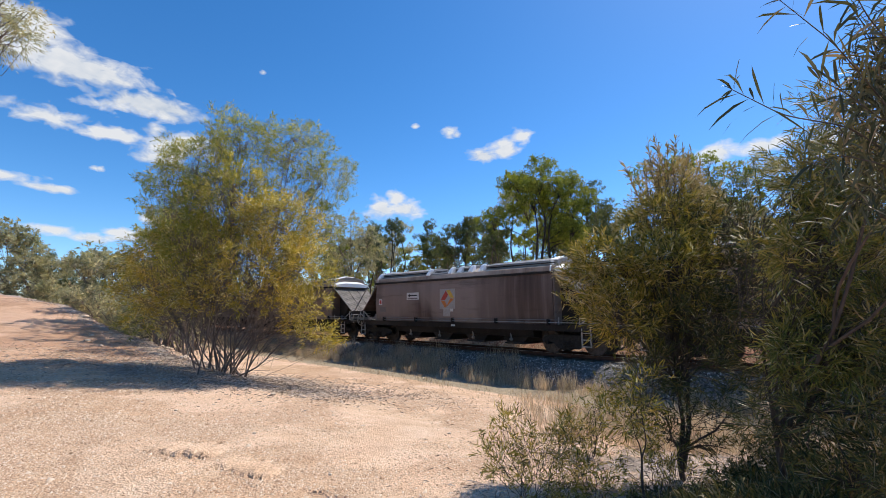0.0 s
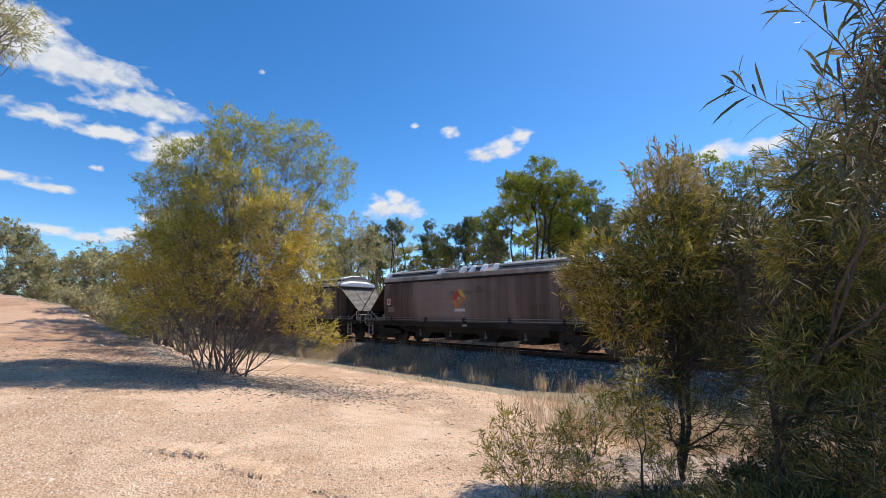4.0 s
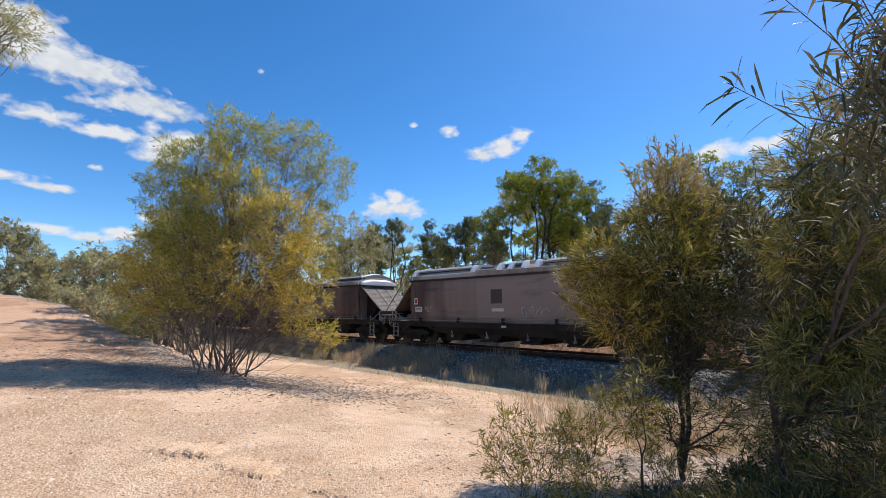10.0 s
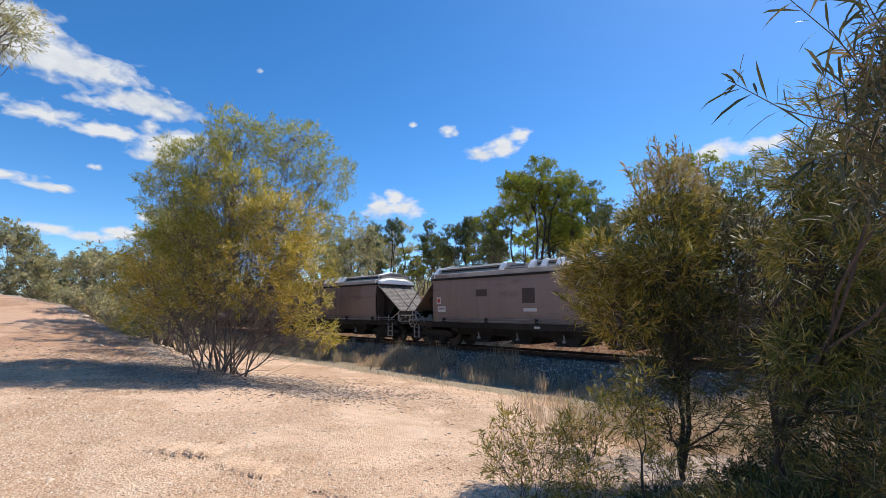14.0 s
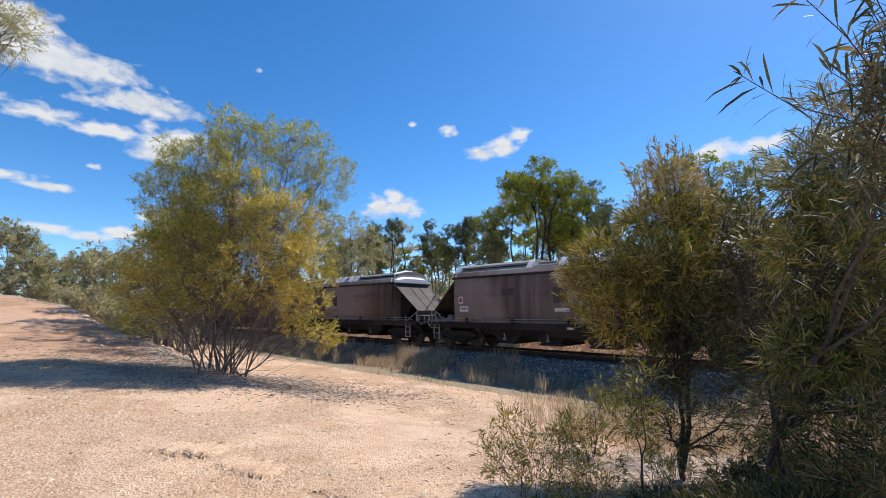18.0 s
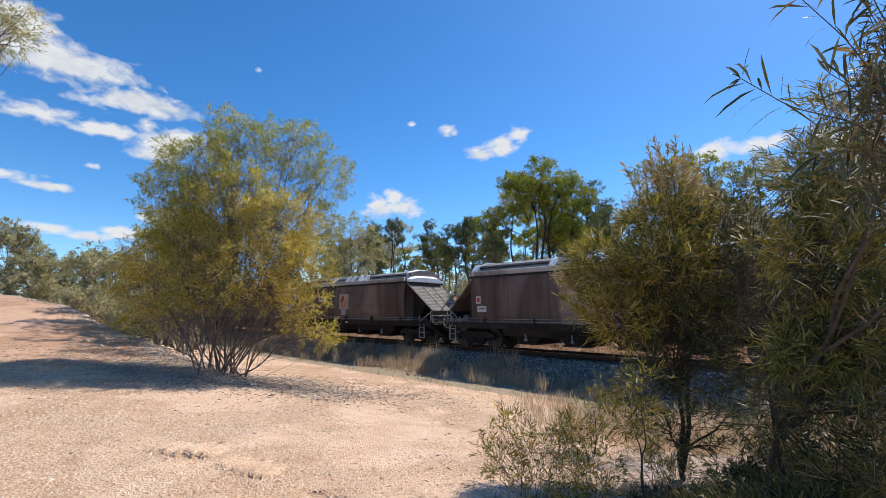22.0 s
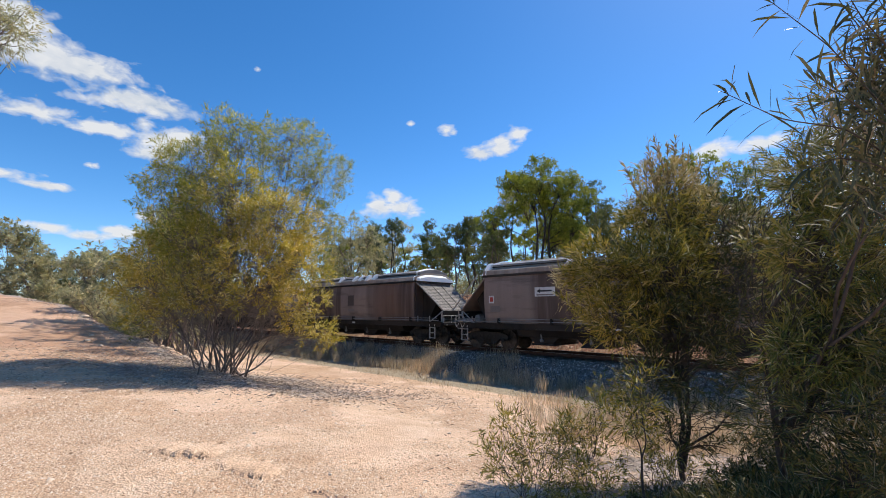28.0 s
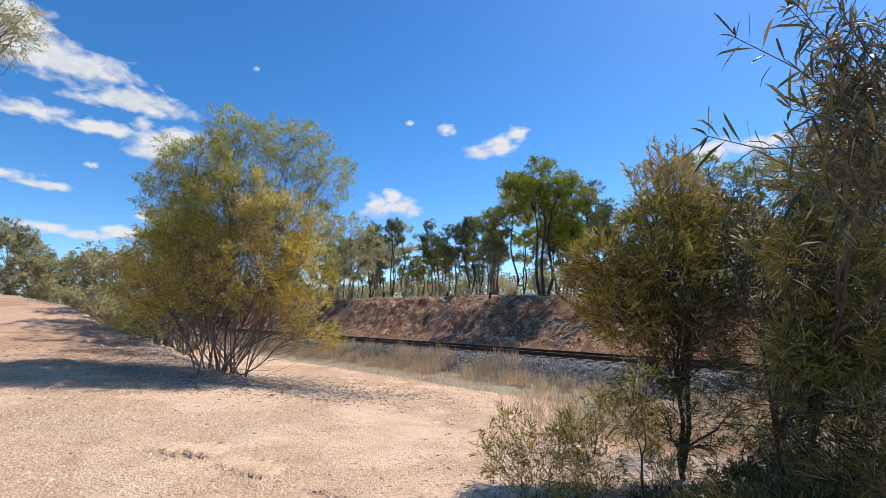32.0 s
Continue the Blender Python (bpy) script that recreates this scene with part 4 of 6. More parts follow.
# gum trees behind the cutting: nine shapes, each repeated
def gum_plant(label, base, r, h, mat, bark, reach=1.5, pad=0.62, trunks=1, bare_to=0.4, thick=0.09, full=1.0, group=""):
    """A tall thin gum: wavering trunks, steep limbs, a separate flattened pad of leaves at the end of each."""
    root = tagged(new("gum_tree"), label, "tree", group)
    root.location = base
    wood, top = Soup(), Soup()
    for a in range(trunks):
        az = r.uniform(0, 6.28)
        off = 0.0 if trunks == 1 else reach * 0.4
        head = np.array([math.cos(az) * off + r.normal() * 0.25, math.sin(az) * off + r.normal() * 0.25, h * r.uniform(0.82, 0.95)])
        foot = np.array([math.cos(az) * off * 0.25, math.sin(az) * off * 0.25, -0.15])
        stem = curve_path(foot, head, unit(np.array([head[0] * 0.6, head[1] * 0.6, h])), r, 0.4, 13)
        rad = np.linspace(thick, thick * 0.22, 13)
        wood.add(*tube(stem, rad, 7))
        pads = [(head, 1.0)]
        turn = r.uniform(0, 6.28)
        for b in range(int(9 / trunks ** 0.5)):
            i = int(np.interp(r.random(), [0, 1], [13 * bare_to, 11.9]))
            turn += 2.4 + r.normal() * 0.4
            ln = reach * (1.25 - 0.75 * i / 12) * r.uniform(0.6, 1.15)
            end = stem[i] + np.array([math.cos(turn) * ln, math.sin(turn) * ln, ln * r.uniform(0.5, 1.1)])
            limb = curve_path(stem[i], end, unit(np.array([math.cos(turn), math.sin(turn), 0.7])), r, 0.9, 8)
            wood.add(*tube(limb, np.linspace(rad[i] * 0.55, 0.012, 8), 5))
            pads.append((end, r.uniform(0.7, 1.15)))
            if r.random() < 0.55:
                fork = limb[5] + np.array([r.normal() * 0.6, r.normal() * 0.6, r.uniform(0.2, 0.8)]) * reach * 0.5
                wood.add(*tube(curve_path(limb[4], fork, (0, 0, 1), r, 0.6, 5), np.linspace(rad[i] * 0.3, 0.01, 5), 4))
                pads.append((fork, r.uniform(0.5, 0.9)))
        for b in range(5):       # dead twigs low on the trunk
            i = r.integers(3, 8)
            end = stem[i] + np.array([r.normal() * 0.5, r.normal() * 0.5, r.uniform(0.1, 0.7)])
            wood.add(*tube(curve_path(stem[i], end, (0, 0, 1), r, 0.6, 4), np.linspace(0.018, 0.005, 4), 3))
        for c, size in pads:
            n = max(4, int(20 * size * full))
            q = unit(r.normal(size=(n, 3))) * r.uniform(0.2, 1.0, (n, 1)) ** 0.6
            cl = c + q * np.array([1, 1, 0.62]) * pad * size
            for p in cl[: n // 2]:
                wood.add(*tube(curve_path(c - np.array([0, 0, pad * size * 0.7]), p, (0, 0, 1), r, 0.4, 3), np.linspace(0.014, 0.004, 3), 3))
            tip = unit(q[:, None] + r.normal(size=(n, 4, 3)) * 0.8 + np.array([0, 0, 0.2]))
            t = r.uniform(0.05, 1.0, (n, 4, 10, 1))
            pos = (cl[:, None, None] + tip[:, :, None] * t * 0.27 + r.normal(size=(n, 4, 10, 3)) * 0.04).reshape(-1, 3)
            way = (tip[:, :, None] + r.normal(size=(n, 4, 10, 3)) * 0.6).reshape(-1, 3)
            way[:, 2] -= 0.35
            m = len(pos)
            top.add(*blades(pos, way, 0.16 * r.uniform(0.6, 1.3, m), 0.05 * r.uniform(0.7, 1.2, m), r, 0.3, False))
    child("trunk", wood.mesh("trunk", bark, True), root)
    child("crown", top.mesh("crown", mat), root)
    return root


gums = []
GUM_KINDS = ((LEAF_GUM, 1), (LEAF_FAR, 1), (LEAF_GREY, 1), (LEAF_GUM, 2), (LEAF_FAR, 2), (LEAF_FAR, 2), (LEAF_GUM, 1), (LEAF_FAR, 3), (LEAF_GREY, 1))
for a, (mat, trunks) in enumerate(GUM_KINDS):
    r = np.random.default_rng(60 + a)
    label = "grey-green gum tree with thin dark trunk" if mat == LEAF_GREY else "green gum tree with thin dark trunk" if mat == LEAF_GUM else "olive gum tree with thin grey trunk"
    gums.append(gum_plant(label, (0, 400 + a * 20, 0), r, r.uniform(8.5, 11.0), mat, BARK_GREY if a % 2 else BARK_DARK, r.uniform(1.3, 1.9), r.uniform(0.55, 0.75), trunks,
                          r.uniform(0.32, 0.48), r.uniform(0.065, 0.105), 0.78, "gum trees behind the line"))
used = set()


def gum(which, x, y, size=1.0):
    m = Matrix.LocRotScale(on_ground(x, y, -0.05), Euler((0, 0, (x * 7.3 + y * 3.1) % 6.28)), None)
    src = gums[which]
    if which not in used:
        used.add(which)
        src.matrix_world = m
        ob = src
    else:
        ob = copy_thing(src, m)
    ob.scale = (size, size, size)
    return ob


rows = [(s, u) for s in np.arange(-2, 66, 2.9) for u in (-16.0, -19.5, -24.0)] + [(s, u) for s in np.arange(-6, 150, 6.0) for u in (-31, -40)]
r = np.random.default_rng(71)
for a, (s, u) in enumerate(rows):
    x, y = line_xy(s + r.normal() * 0.9, u + r.normal() * 1.3)
    gum(int(r.integers(0, 9)), x, y, r.uniform(0.76, 1.04))
for a in range(40):
    s, u = r.uniform(44, 95), r.uniform(0, 44)
    if abs(u) < 5.5:
        u += 8
    x, y = line_xy(s, u)
    gum(int(r.choice([2, 8, 2, 8, 1])), x, y, r.uniform(0.7, 1.0))
# the woods go on far behind: a ragged belt of leaves down to the ground
q = np.random.default_rng(83)
n = 110000
s = q.uniform(-60, 260, n)
u = -58 - 26 * q.random(n)
x, y = line_xy(s, u)
tall = 6.6 + 3.0 * wave(x, y, 0.35, 61) + 1.6 * wave(x, y, 1.1, 62)
base = np.stack([x, y, height(x, y) + tall * q.random(n) ** 0.8], 1)
v, f = blades(base, q.normal(size=(n, 3)), q.uniform(0.3, 0.7, n), q.uniform(0.12, 0.24, n), q, 0.3, False)
tagged(new("far_woods", fast_mesh("far_woods", v, f, LEAF_FAR)), "distant blue-green gum woodland behind the line", "woods", kind="stuff")
thickets = []
for a in range(3):
    q = np.random.default_rng(85 + a)
    lob = [(q.normal() * 1.1, q.normal() * 1.1, q.uniform(0.8, 3.2), q.uniform(0.8, 1.2), q.uniform(0.8, 1.2), q.uniform(0.6, 0.9), 1.0, 0) for b in range(6)]
    thickets.append(plant("thicket_shrub", "grey-green scrub wattle behind the road bank", "shrub", (20, 400 + a * 20, 0), lob, q, (LEAF_GREY,), BARK_GREY,
                          stem_r=0.05, clumps=17, leaves=32, leaf=(0.24, 0.065), twig=0.5, droop=0.3, fine=False, stems_apart=False, group="scrub behind the road"))
q = np.random.default_rng(88)
places = [(-12.0, 19.4), (-13.8, 21.8), (-15.8, 24.6)] + [line_xy(34 + 3.1 * a + q.normal(), 8.2 + q.normal() * 1.6 + 0.12 * a) for a in range(12)] + [line_xy(-8 + a * 4.4, q.uniform(-44, -34)) for a in range(28)]
for a, (x, y) in enumerate(places):
    m = Matrix.LocRotScale(on_ground(x, y, -0.05), Euler((0, 0, a * 1.7)), None)
    ob = thickets[a % 3]
    if a < 3:
        ob.matrix_world = m
    else:
        ob = copy_thing(ob, m)
    z = q.uniform(0.8, 1.25) if a < 15 else q.uniform(0.8, 1.2)
    ob.scale = (z, z, z)
for a in range(16):
    x, y = line_xy(-4 + a * 3.7 + q.normal() * 0.6, q.uniform(-17, -12))
    ob = copy_thing(thickets[a % 3], Matrix.LocRotScale(on_ground(x, y, -0.05), Euler((0, 0, a * 2.3)), None))
    z = q.uniform(0.25, 0.45)
    ob.scale = (z, z, z)
for a in range(14):
    x, y = line_xy(r.uniform(-30, 0), r.uniform(-18, -9))
    gum(int(r.integers(0, 6)), x, y, r.uniform(0.8, 1.0))
# those near x -12 to -17 are added, mostly unseen, to dapple the road
for which, x, y, z in ((2, -41, 45, 0.9), (8, -31, 45, 0.75),
                       (8, -14.5, 25.6, 0.8), (2, -18.5, 28.0, 0.8), (2, -13.0, 21.6, 0.76), (0, -12.1, 20.6, 0.72), (5, -13.6, 23.4, 0.8), (3, -15.5, 25.6, 0.92), (0, -16.8, 27.6, 0.9), (5, -14.6, 26.8, 0.85), (1, 9.6, 32.5, 0.95)):
    gum(which, x, y, z)
r = np.random.default_rng(79)
gum_plant("broad bright green gum tree above the cutting", on_ground(7.0, 31.2, -0.1), r, 8.0, LEAF_GUM, BARK_DARK, 3.2, 1.25, 3, 0.42, 0.13, 3.2)
plant("gum_tree", "broad olive gum tree beyond the dark wattle", "tree", on_ground(15.6, 26.4, -0.1), [(-1.59, 2.59, 8.92, 1.34, 1.19, 0.99, 0.9, 0), (0.32, 2.48, 9.68, 1.53, 1.01, 0.84, 1, 0), (2.23, 2.48, 9.68, 1.34, 1.01, 0.84, 0.9, 0), (3.3, 1.59,
             8.8, 1.04, 0.98, 0.81, 0.7, 0), (-0.95, 1.82, 7.15, 1.48, 1.15, 0.96, 0.9, 0), (1.64, 1.8, 7.33, 1.48, 1.15, 0.96, 0.9, 0), (3.86, 1.82, 7.15, 0.92,
             0.89, 0.74, 0.6, 0)],
      r, (LEAF_GUM,), BARK_DARK, trunk=(0.1, 0.0, 2.2, 0.14), clumps=36, leaves=52, leaf=(0.17, 0.058), twig=0.38, droop=0.35, fine=False, stems_apart=False)
plant("gum_tree", "drooping grey-green tree above the cutting", "tree", on_ground(-9.3, 45.5, -0.1), [(-0.11, -1.26, 7.19, 1.72, 1.72, 1.61, 1, 0), (1.9, -1.1, 6.05, 1.49, 1.49, 1.38, 0.9, 0), (-1.14, -1.44, 4.84, 1.42, 1.42, 1.48, 0.8, 0), (1.13,
             -1.27, 3.61, 1.59, 1.5, 1.25, 0.9, 0), (-2.2, -0.3, 7.49, 1.29, 1.29, 1.41, 0.7, 0), (-2.98, -1.02, 5.48, 1.26, 1.26, 1.26, 0.6, 0), (-0.86, -1.12,
             2.59, 1.36, 1.23, 1.02, 0.5, 0)],
      r, (LEAF_GREY,), BARK_GREY, trunk=(0.1, 0.0, 2.0, 0.13), clumps=40, leaves=52, leaf=(0.26, 0.07), twig=0.55, droop=0.6, fine=False, stems_apart=False)
crest_top = [(-2.89, 0.08, 8.75, 1.73, 1.35, 1.12, 1, 0), (-1.2, 0.15, 8.24, 1.22, 1.1, 0.92, 0.8, 0), (-4.78, 0.04, 9.05, 2.04, 1.59, 1.33, 0.8, 0),
             (-0.13, 0.34, 6.93, 1.22, 1.1, 0.92, 0.7, 0), (1.6, 0.53, 5.52, 1.33, 1.1, 0.92, 0.7, 0), (-0.01, -0.52, 5.86, 1.69, 1.43, 1.19, 0.8, 0),
             (-1.5, -1.38, 4.73, 1.94, 1.74, 1.45, 0.9, 0)]
crest_low = [(1.51, -1.24, 3.77, 1.94, 1.51, 1.26, 0.9, 0), (-0.53, -1.04, 2.33, 2.42, 1.51, 1.26, 0.9, 0), (3.51, -1.97, 1.79, 1.7, 1.36, 1.13, 0.8, 0),
             (3.35, -1.21, 3.53, 1.26, 1.05, 0.87, 0.6, 0), (3.26, -2.75, 0.13, 2.76, 1.21, 1.01, 0.8, 0), (-2.95, -1.17, 3.29, 1.94, 1.94, 2.42, 0.8, 0)]
plant("gum_tree", "pale grey-green gum tree beyond the road crest", "tree", on_ground(-36.5, 39, -0.1), crest_top + crest_low,
      r, (LEAF_GREY,), BARK_GREY, trunk=(0.1, 0.0, 1.2, 0.14), clumps=52, leaves=52, leaf=(0.25, 0.085), twig=0.45, droop=0.4, fine=False, stems_apart=False)
plant("gum_tree", "pale grey-green gum tree in the hollow behind the road", "tree", on_ground(-26.5, 35, -0.1), [(-3.89, 1.67, 5.91, 1.51, 1.13, 0.94, 0.9, 0), (-2.1, 1.63, 6.19, 1.42, 1.13, 0.94, 0.9, 0), (-0.49, 1.67, 5.91, 1.13, 1.02, 0.85, 0.7, 0), (0.37,
             0.9, 4.23, 1.19, 1.19, 1.1, 0.7, 0), (-1.13, 0.03, 3.26, 2.14, 1.18, 0.98, 1, 0), (-2.3, -0.79, 1.9, 1.91, 1.04, 0.87, 0.8, 0), (1.92, -1.77, 1.67,
             1.85, 1.21, 1.01, 0.9, 0), (0.23, -1.59, 0.42, 1.85, 0.81, 0.67, 0.7, 0), (4.79, -3.59, 0.26, 1.34, 0.95, 0.79, 0.6, 0)],
      r, (LEAF_GREY,), BARK_GREY, trunk=(0.1, 0.0, 0.9, 0.12), clumps=52, leaves=52, leaf=(0.23, 0.08), twig=0.42, droop=0.4, fine=False, stems_apart=False)
# the gum whose bough hangs into view at the road's other side
r = np.random.default_rng(77)
roadside = plant("gum_tree", "grey-leaved gum tree beside the road", "tree", on_ground(-13.6, 10.4), [(1.55, 0.6, 8.9, 0.95, 0.9, 0.7, 1.4, 0), (-0.8, 0.5, 9.3, 1.4, 1.4, 1.2, 1.0, 0), (-1.2, -1.0, 7.4, 1.4, 1.4, 1.1, 1.0, 0)],
      r, (LEAF_GREY,), BARK_GREY, trunk=(-0.8, 0.0, 4.5, 0.16), clumps=50, leaves=60, leaf=(0.13, 0.024), twig=0.4, droop=0.5, fine=False)

# fallen dead branches on the cutting
def fallen(x, y, dx, dy, ln, seed, n=9):
    r = np.random.default_rng(seed)
    root = tagged(new("fallen_branch"), "bleached dead branch lying on the cutting bank", "branch", "fallen branches")
    root.location = on_ground(x, y)
    for a in range(n):
        ang = r.normal() * 0.5
        ex, ey = dx * math.cos(ang) - dy * math.sin(ang), dx * math.sin(ang) + dy * math.cos(ang)
        t0, t1 = r.uniform(-0.1, 0.4), r.uniform(0.35, 0.6)
        ox, oy = dx * ln * t0 + r.normal() * 0.25, dy * ln * t0 + r.normal() * 0.25
        pts = []
        for t in np.linspace(0, 1, 8):
            px, py = x + ox + ex * ln * t1 * t, y + oy + ey * ln * t1 * t
            pts.append((px - x, py - y, float(height(px, py)) - root.location[2] + 0.05 + 0.3 * r.uniform(0.2, 1) * t * (1 - t) + 0.12 * t * (a % 3)))
        v, f = tube(pts, np.linspace(r.uniform(0.02, 0.045), 0.006, 8), 6)
        child("limb", fast_mesh("limb", v, f, DEADWOOD, True), root)


for s, u, ds, du, ln, sd in ((33.0, -7.6, 0.2, 1.0, 4.4, 1), (20.0, -7.6, 0.5, 1.0, 5.0, 3), (17.0, -7.0, 0.5, 1.0, 2.4, 6), (12.4, -6.2, 0.5, 1.0, 3.4, 4), (11.0, -5.6, 0.2, 1.0, 3.0, 5)):
    x, y = line_xy(s, u)
    w = D * ds + P * du
    fallen(x, y, w[0], w[1], ln, sd)

rng = np.random.default_rng(95)
s, u = rng.uniform(4, 44, 9000), rng.uniform(-8.6, -3.3, 9000)
x, y = line_xy(s, u)
keep = wave(x, y, 1.4, 51) + rng.uniform(-0.5, 0.5, len(x)) > 0.05
x, y = x[keep], y[keep]
v, f = rocks(np.stack([x, y, height(x, y)], 1), 0.02 + 0.16 * rng.random(len(x)) ** 4, rng, 0.6)
k = Mat("earth clod", 0.95)
k.color(k.ramp(k.island(), [(0.0, (0.12, 0.06, 0.038)), (0.5, (0.27, 0.155, 0.095)), (0.8, (0.52, 0.38, 0.25)), (1.0, (0.72, 0.58, 0.42))]))
tagged(new("earth_clods", fast_mesh("earth_clods", v, f, k.m)), "red-brown clods and stones on the cutting bank", "clods", kind="stuff")

CHAR = bark_material("charred wood", (0.012, 0.01, 0.009), (0.05, 0.04, 0.035))
for s, u, h in ((31.0, -8.0, 0.5), (23.4, -8.1, 0.35), (19.2, -8.0, 0.4)):
    x, y = line_xy(s, u)
    pts = [(0.03 * math.sin(a * 2.1), 0.02 * math.cos(a * 1.7), -0.15 + (h + 0.15) * a / 5) for a in range(6)]
    v, f = tube(pts, [0.13, 0.1, 0.085, 0.08, 0.075, 0.03], 9)
    st = tagged(new("stump", fast_mesh("stump", v, f, CHAR, True)), "short charred tree stump on the bank top", "stump", "stumps on the bank")
    st.location = on_ground(x, y)

q = np.random.default_rng(97)
crest = [(*line_xy(s, float(crest_edge(s)) + q.normal() * 0.35), q.uniform(0.05, 0.14)) for s in q.uniform(16, 31, 22)]
for a, (x, y, sz) in enumerate((*crest, (-3.55, 9.6, 0.055), (-3.2, 9.75, 0.04), (-3.75, 8.9, 0.03), (-2.2, 10.0, 0.035), (-8.6, 12.0, 0.05), (-11.5, 15.2, 0.07), (-12.6, 16.0, 0.09), (-13.4, 17.2, 0.08),
                             (-1.2, 5.0, 0.022), (-2.6, 6.4, 0.026), (0.1, 7.4, 0.03), (-4.4, 7.6, 0.03))):
    bm = bmesh.new()
    bmesh.ops.create_icosphere(bm, subdivisions=2, radius=1)
    for vert in bm.verts:
        vert.co *= 1 + 0.28 * noise.noise(vert.co * 1.7 + Vector((a * 5.1, 0, 0)))
        vert.co.z *= 0.62
        vert.co *= sz
    me = bpy.data.meshes.new("stone")
    bm.to_mesh(me)
    bm.free()
    me.materials.append(PEBBLE)
    st = tagged(new("stone", me), "pale cream stone lying on the gravel", "stone", "stones on the gravel")
    st.matrix_world = Matrix.LocRotScale(on_ground(x, y, sz * 0.25), Euler((0, 0, a * 1.3)), None)

# ---- the grain train ----
PITCH = 15.52     # from one wagon to the next


def profile(bm, outline, x0, x1, close=False):
    """A (y, z) outline pushed along x."""
    v = [[bm.verts.new((x, y, z)) for y, z in outline] for x in (x0, x1)]
    n = len(outline)
    for a in range(n if close else n - 1):
        b = (a + 1) % n
        bm.faces.new((v[0][a], v[0][b], v[1][b], v[1][a]))
    if close:
        bm.faces.new(v[0][::-1])
        bm.faces.new(v[1])
    bmesh.ops.recalc_face_normals(bm, faces=bm.faces[:])


def hip(bm, outline, x0, x1, low):
    """A (y, z) outline at x0 that sinks towards its foot as it runs out to x1."""
    z0 = min(z for _, z in outline)
    rings = [[bm.verts.new((x, y * (1 - 0.08 * e), z0 + (z - z0) * (1 - e * (1 - low)))) for y, z in outline] for x, e in ((x0, 0), (x1, 1))]
    n = len(outline)
    for a in range(n):
        b = (a + 1) % n
        bm.faces.new((rings[0][a], rings[0][b], rings[1][b], rings[1][a]))
    for ring in rings:
        bm.faces.new(ring)
    bmesh.ops.recalc_face_normals(bm, faces=bm.faces[:])


def build_bogie(wagon, x):
    bm = bmesh.new()
    add_box(bm, (-0.18, -0.92, 0.42), (0.18, 0.92, 0.66))
    add_box(bm, (-0.3, -0.3, 0.6), (0.3, 0.3, 0.84))
    bogie = part("bogie", bevel(bm, 0.02), BOGIE_SHADED, wagon, "cast steel three-piece bogie")
    bogie.location = (x, 0, 0)
    for side in (-1, 1):
        y0, y1 = side * 0.86, side * 1.0
        lo, hi = min(y0, y1), max(y0, y1)
        bm = bmesh.new()
        add_prism(bm, [(-1.12, 0.62), (-1.12, 0.44), (-0.68, 0.44), (-0.42, 0.22), (0.42, 0.22), (0.68, 0.44), (1.12, 0.44), (1.12, 0.62),
                       (0.7, 0.74), (-0.7, 0.74), ], lo, hi)
        part("side_frame", bevel(bm, 0.015), BOGIE_SHADED, bogie, "grey-brown cast side frame")
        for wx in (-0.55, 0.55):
            # a solid near-black block paints the shaded hollow; nothing is cut out
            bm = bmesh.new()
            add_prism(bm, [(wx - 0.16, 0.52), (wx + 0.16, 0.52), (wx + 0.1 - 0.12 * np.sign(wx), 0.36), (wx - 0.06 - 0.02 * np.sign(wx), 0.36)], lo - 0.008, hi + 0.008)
            part("frame_opening", bm, PAINT_FRAME_SHADED, bogie, "dark block painting the shaded side frame opening")
        for sx in (-0.17, 0.0, 0.17):
            bm = bmesh.new()
            for a in range(5):
                add_bar(bm, (sx, side * 0.93, 0.27 + a * 0.05), (sx, side * 0.93, 0.295 + a * 0.05), 0.075, 10)
            sp = part("spring", bm, BOGIE_SHADED, bogie)
            sp.location = (0, side * 0.075, 0)
        for wx in (-0.89, 0.89):
            bm = bmesh.new()
            add_bar(bm, (wx, side * 0.98, 0.43), (wx, side * 1.06, 0.43), 0.085, 12)
            part("axle_cap", bevel(bm, 0.012), BOGIE_SHADED, bogie, "dusty round axle bearing cap")
    for wx in (-0.89, 0.89):
        bm = bmesh.new()
        add_bar(bm, (0, -0.95, 0), (0, 0.95, 0), 0.07, 10)
        for side in (-1, 1):
            add_bar(bm, (0, side * 0.51, 0), (0, side * 0.53, 0), 0.455, 28)
            add_bar(bm, (0, side * 0.53, 0), (0, side * 0.645, 0), 0.43, 28)
            add_bar(bm, (0, side * 0.645, 0), (0, side * 0.66, 0), 0.15, 16)
            for a in range(6):
                c, sn = math.cos(a * math.pi / 3), math.sin(a * math.pi / 3)
                add_bar(bm, (c * 0.16, side * 0.65, sn * 0.16), (c * 0.36, side * 0.652, sn * 0.36), 0.022, 6)
        ws = part("wheelset", bm, WHEEL, bogie, "steel wheel pair on its axle")
        ws.location = (wx, 0, 0.43)
    return bogie


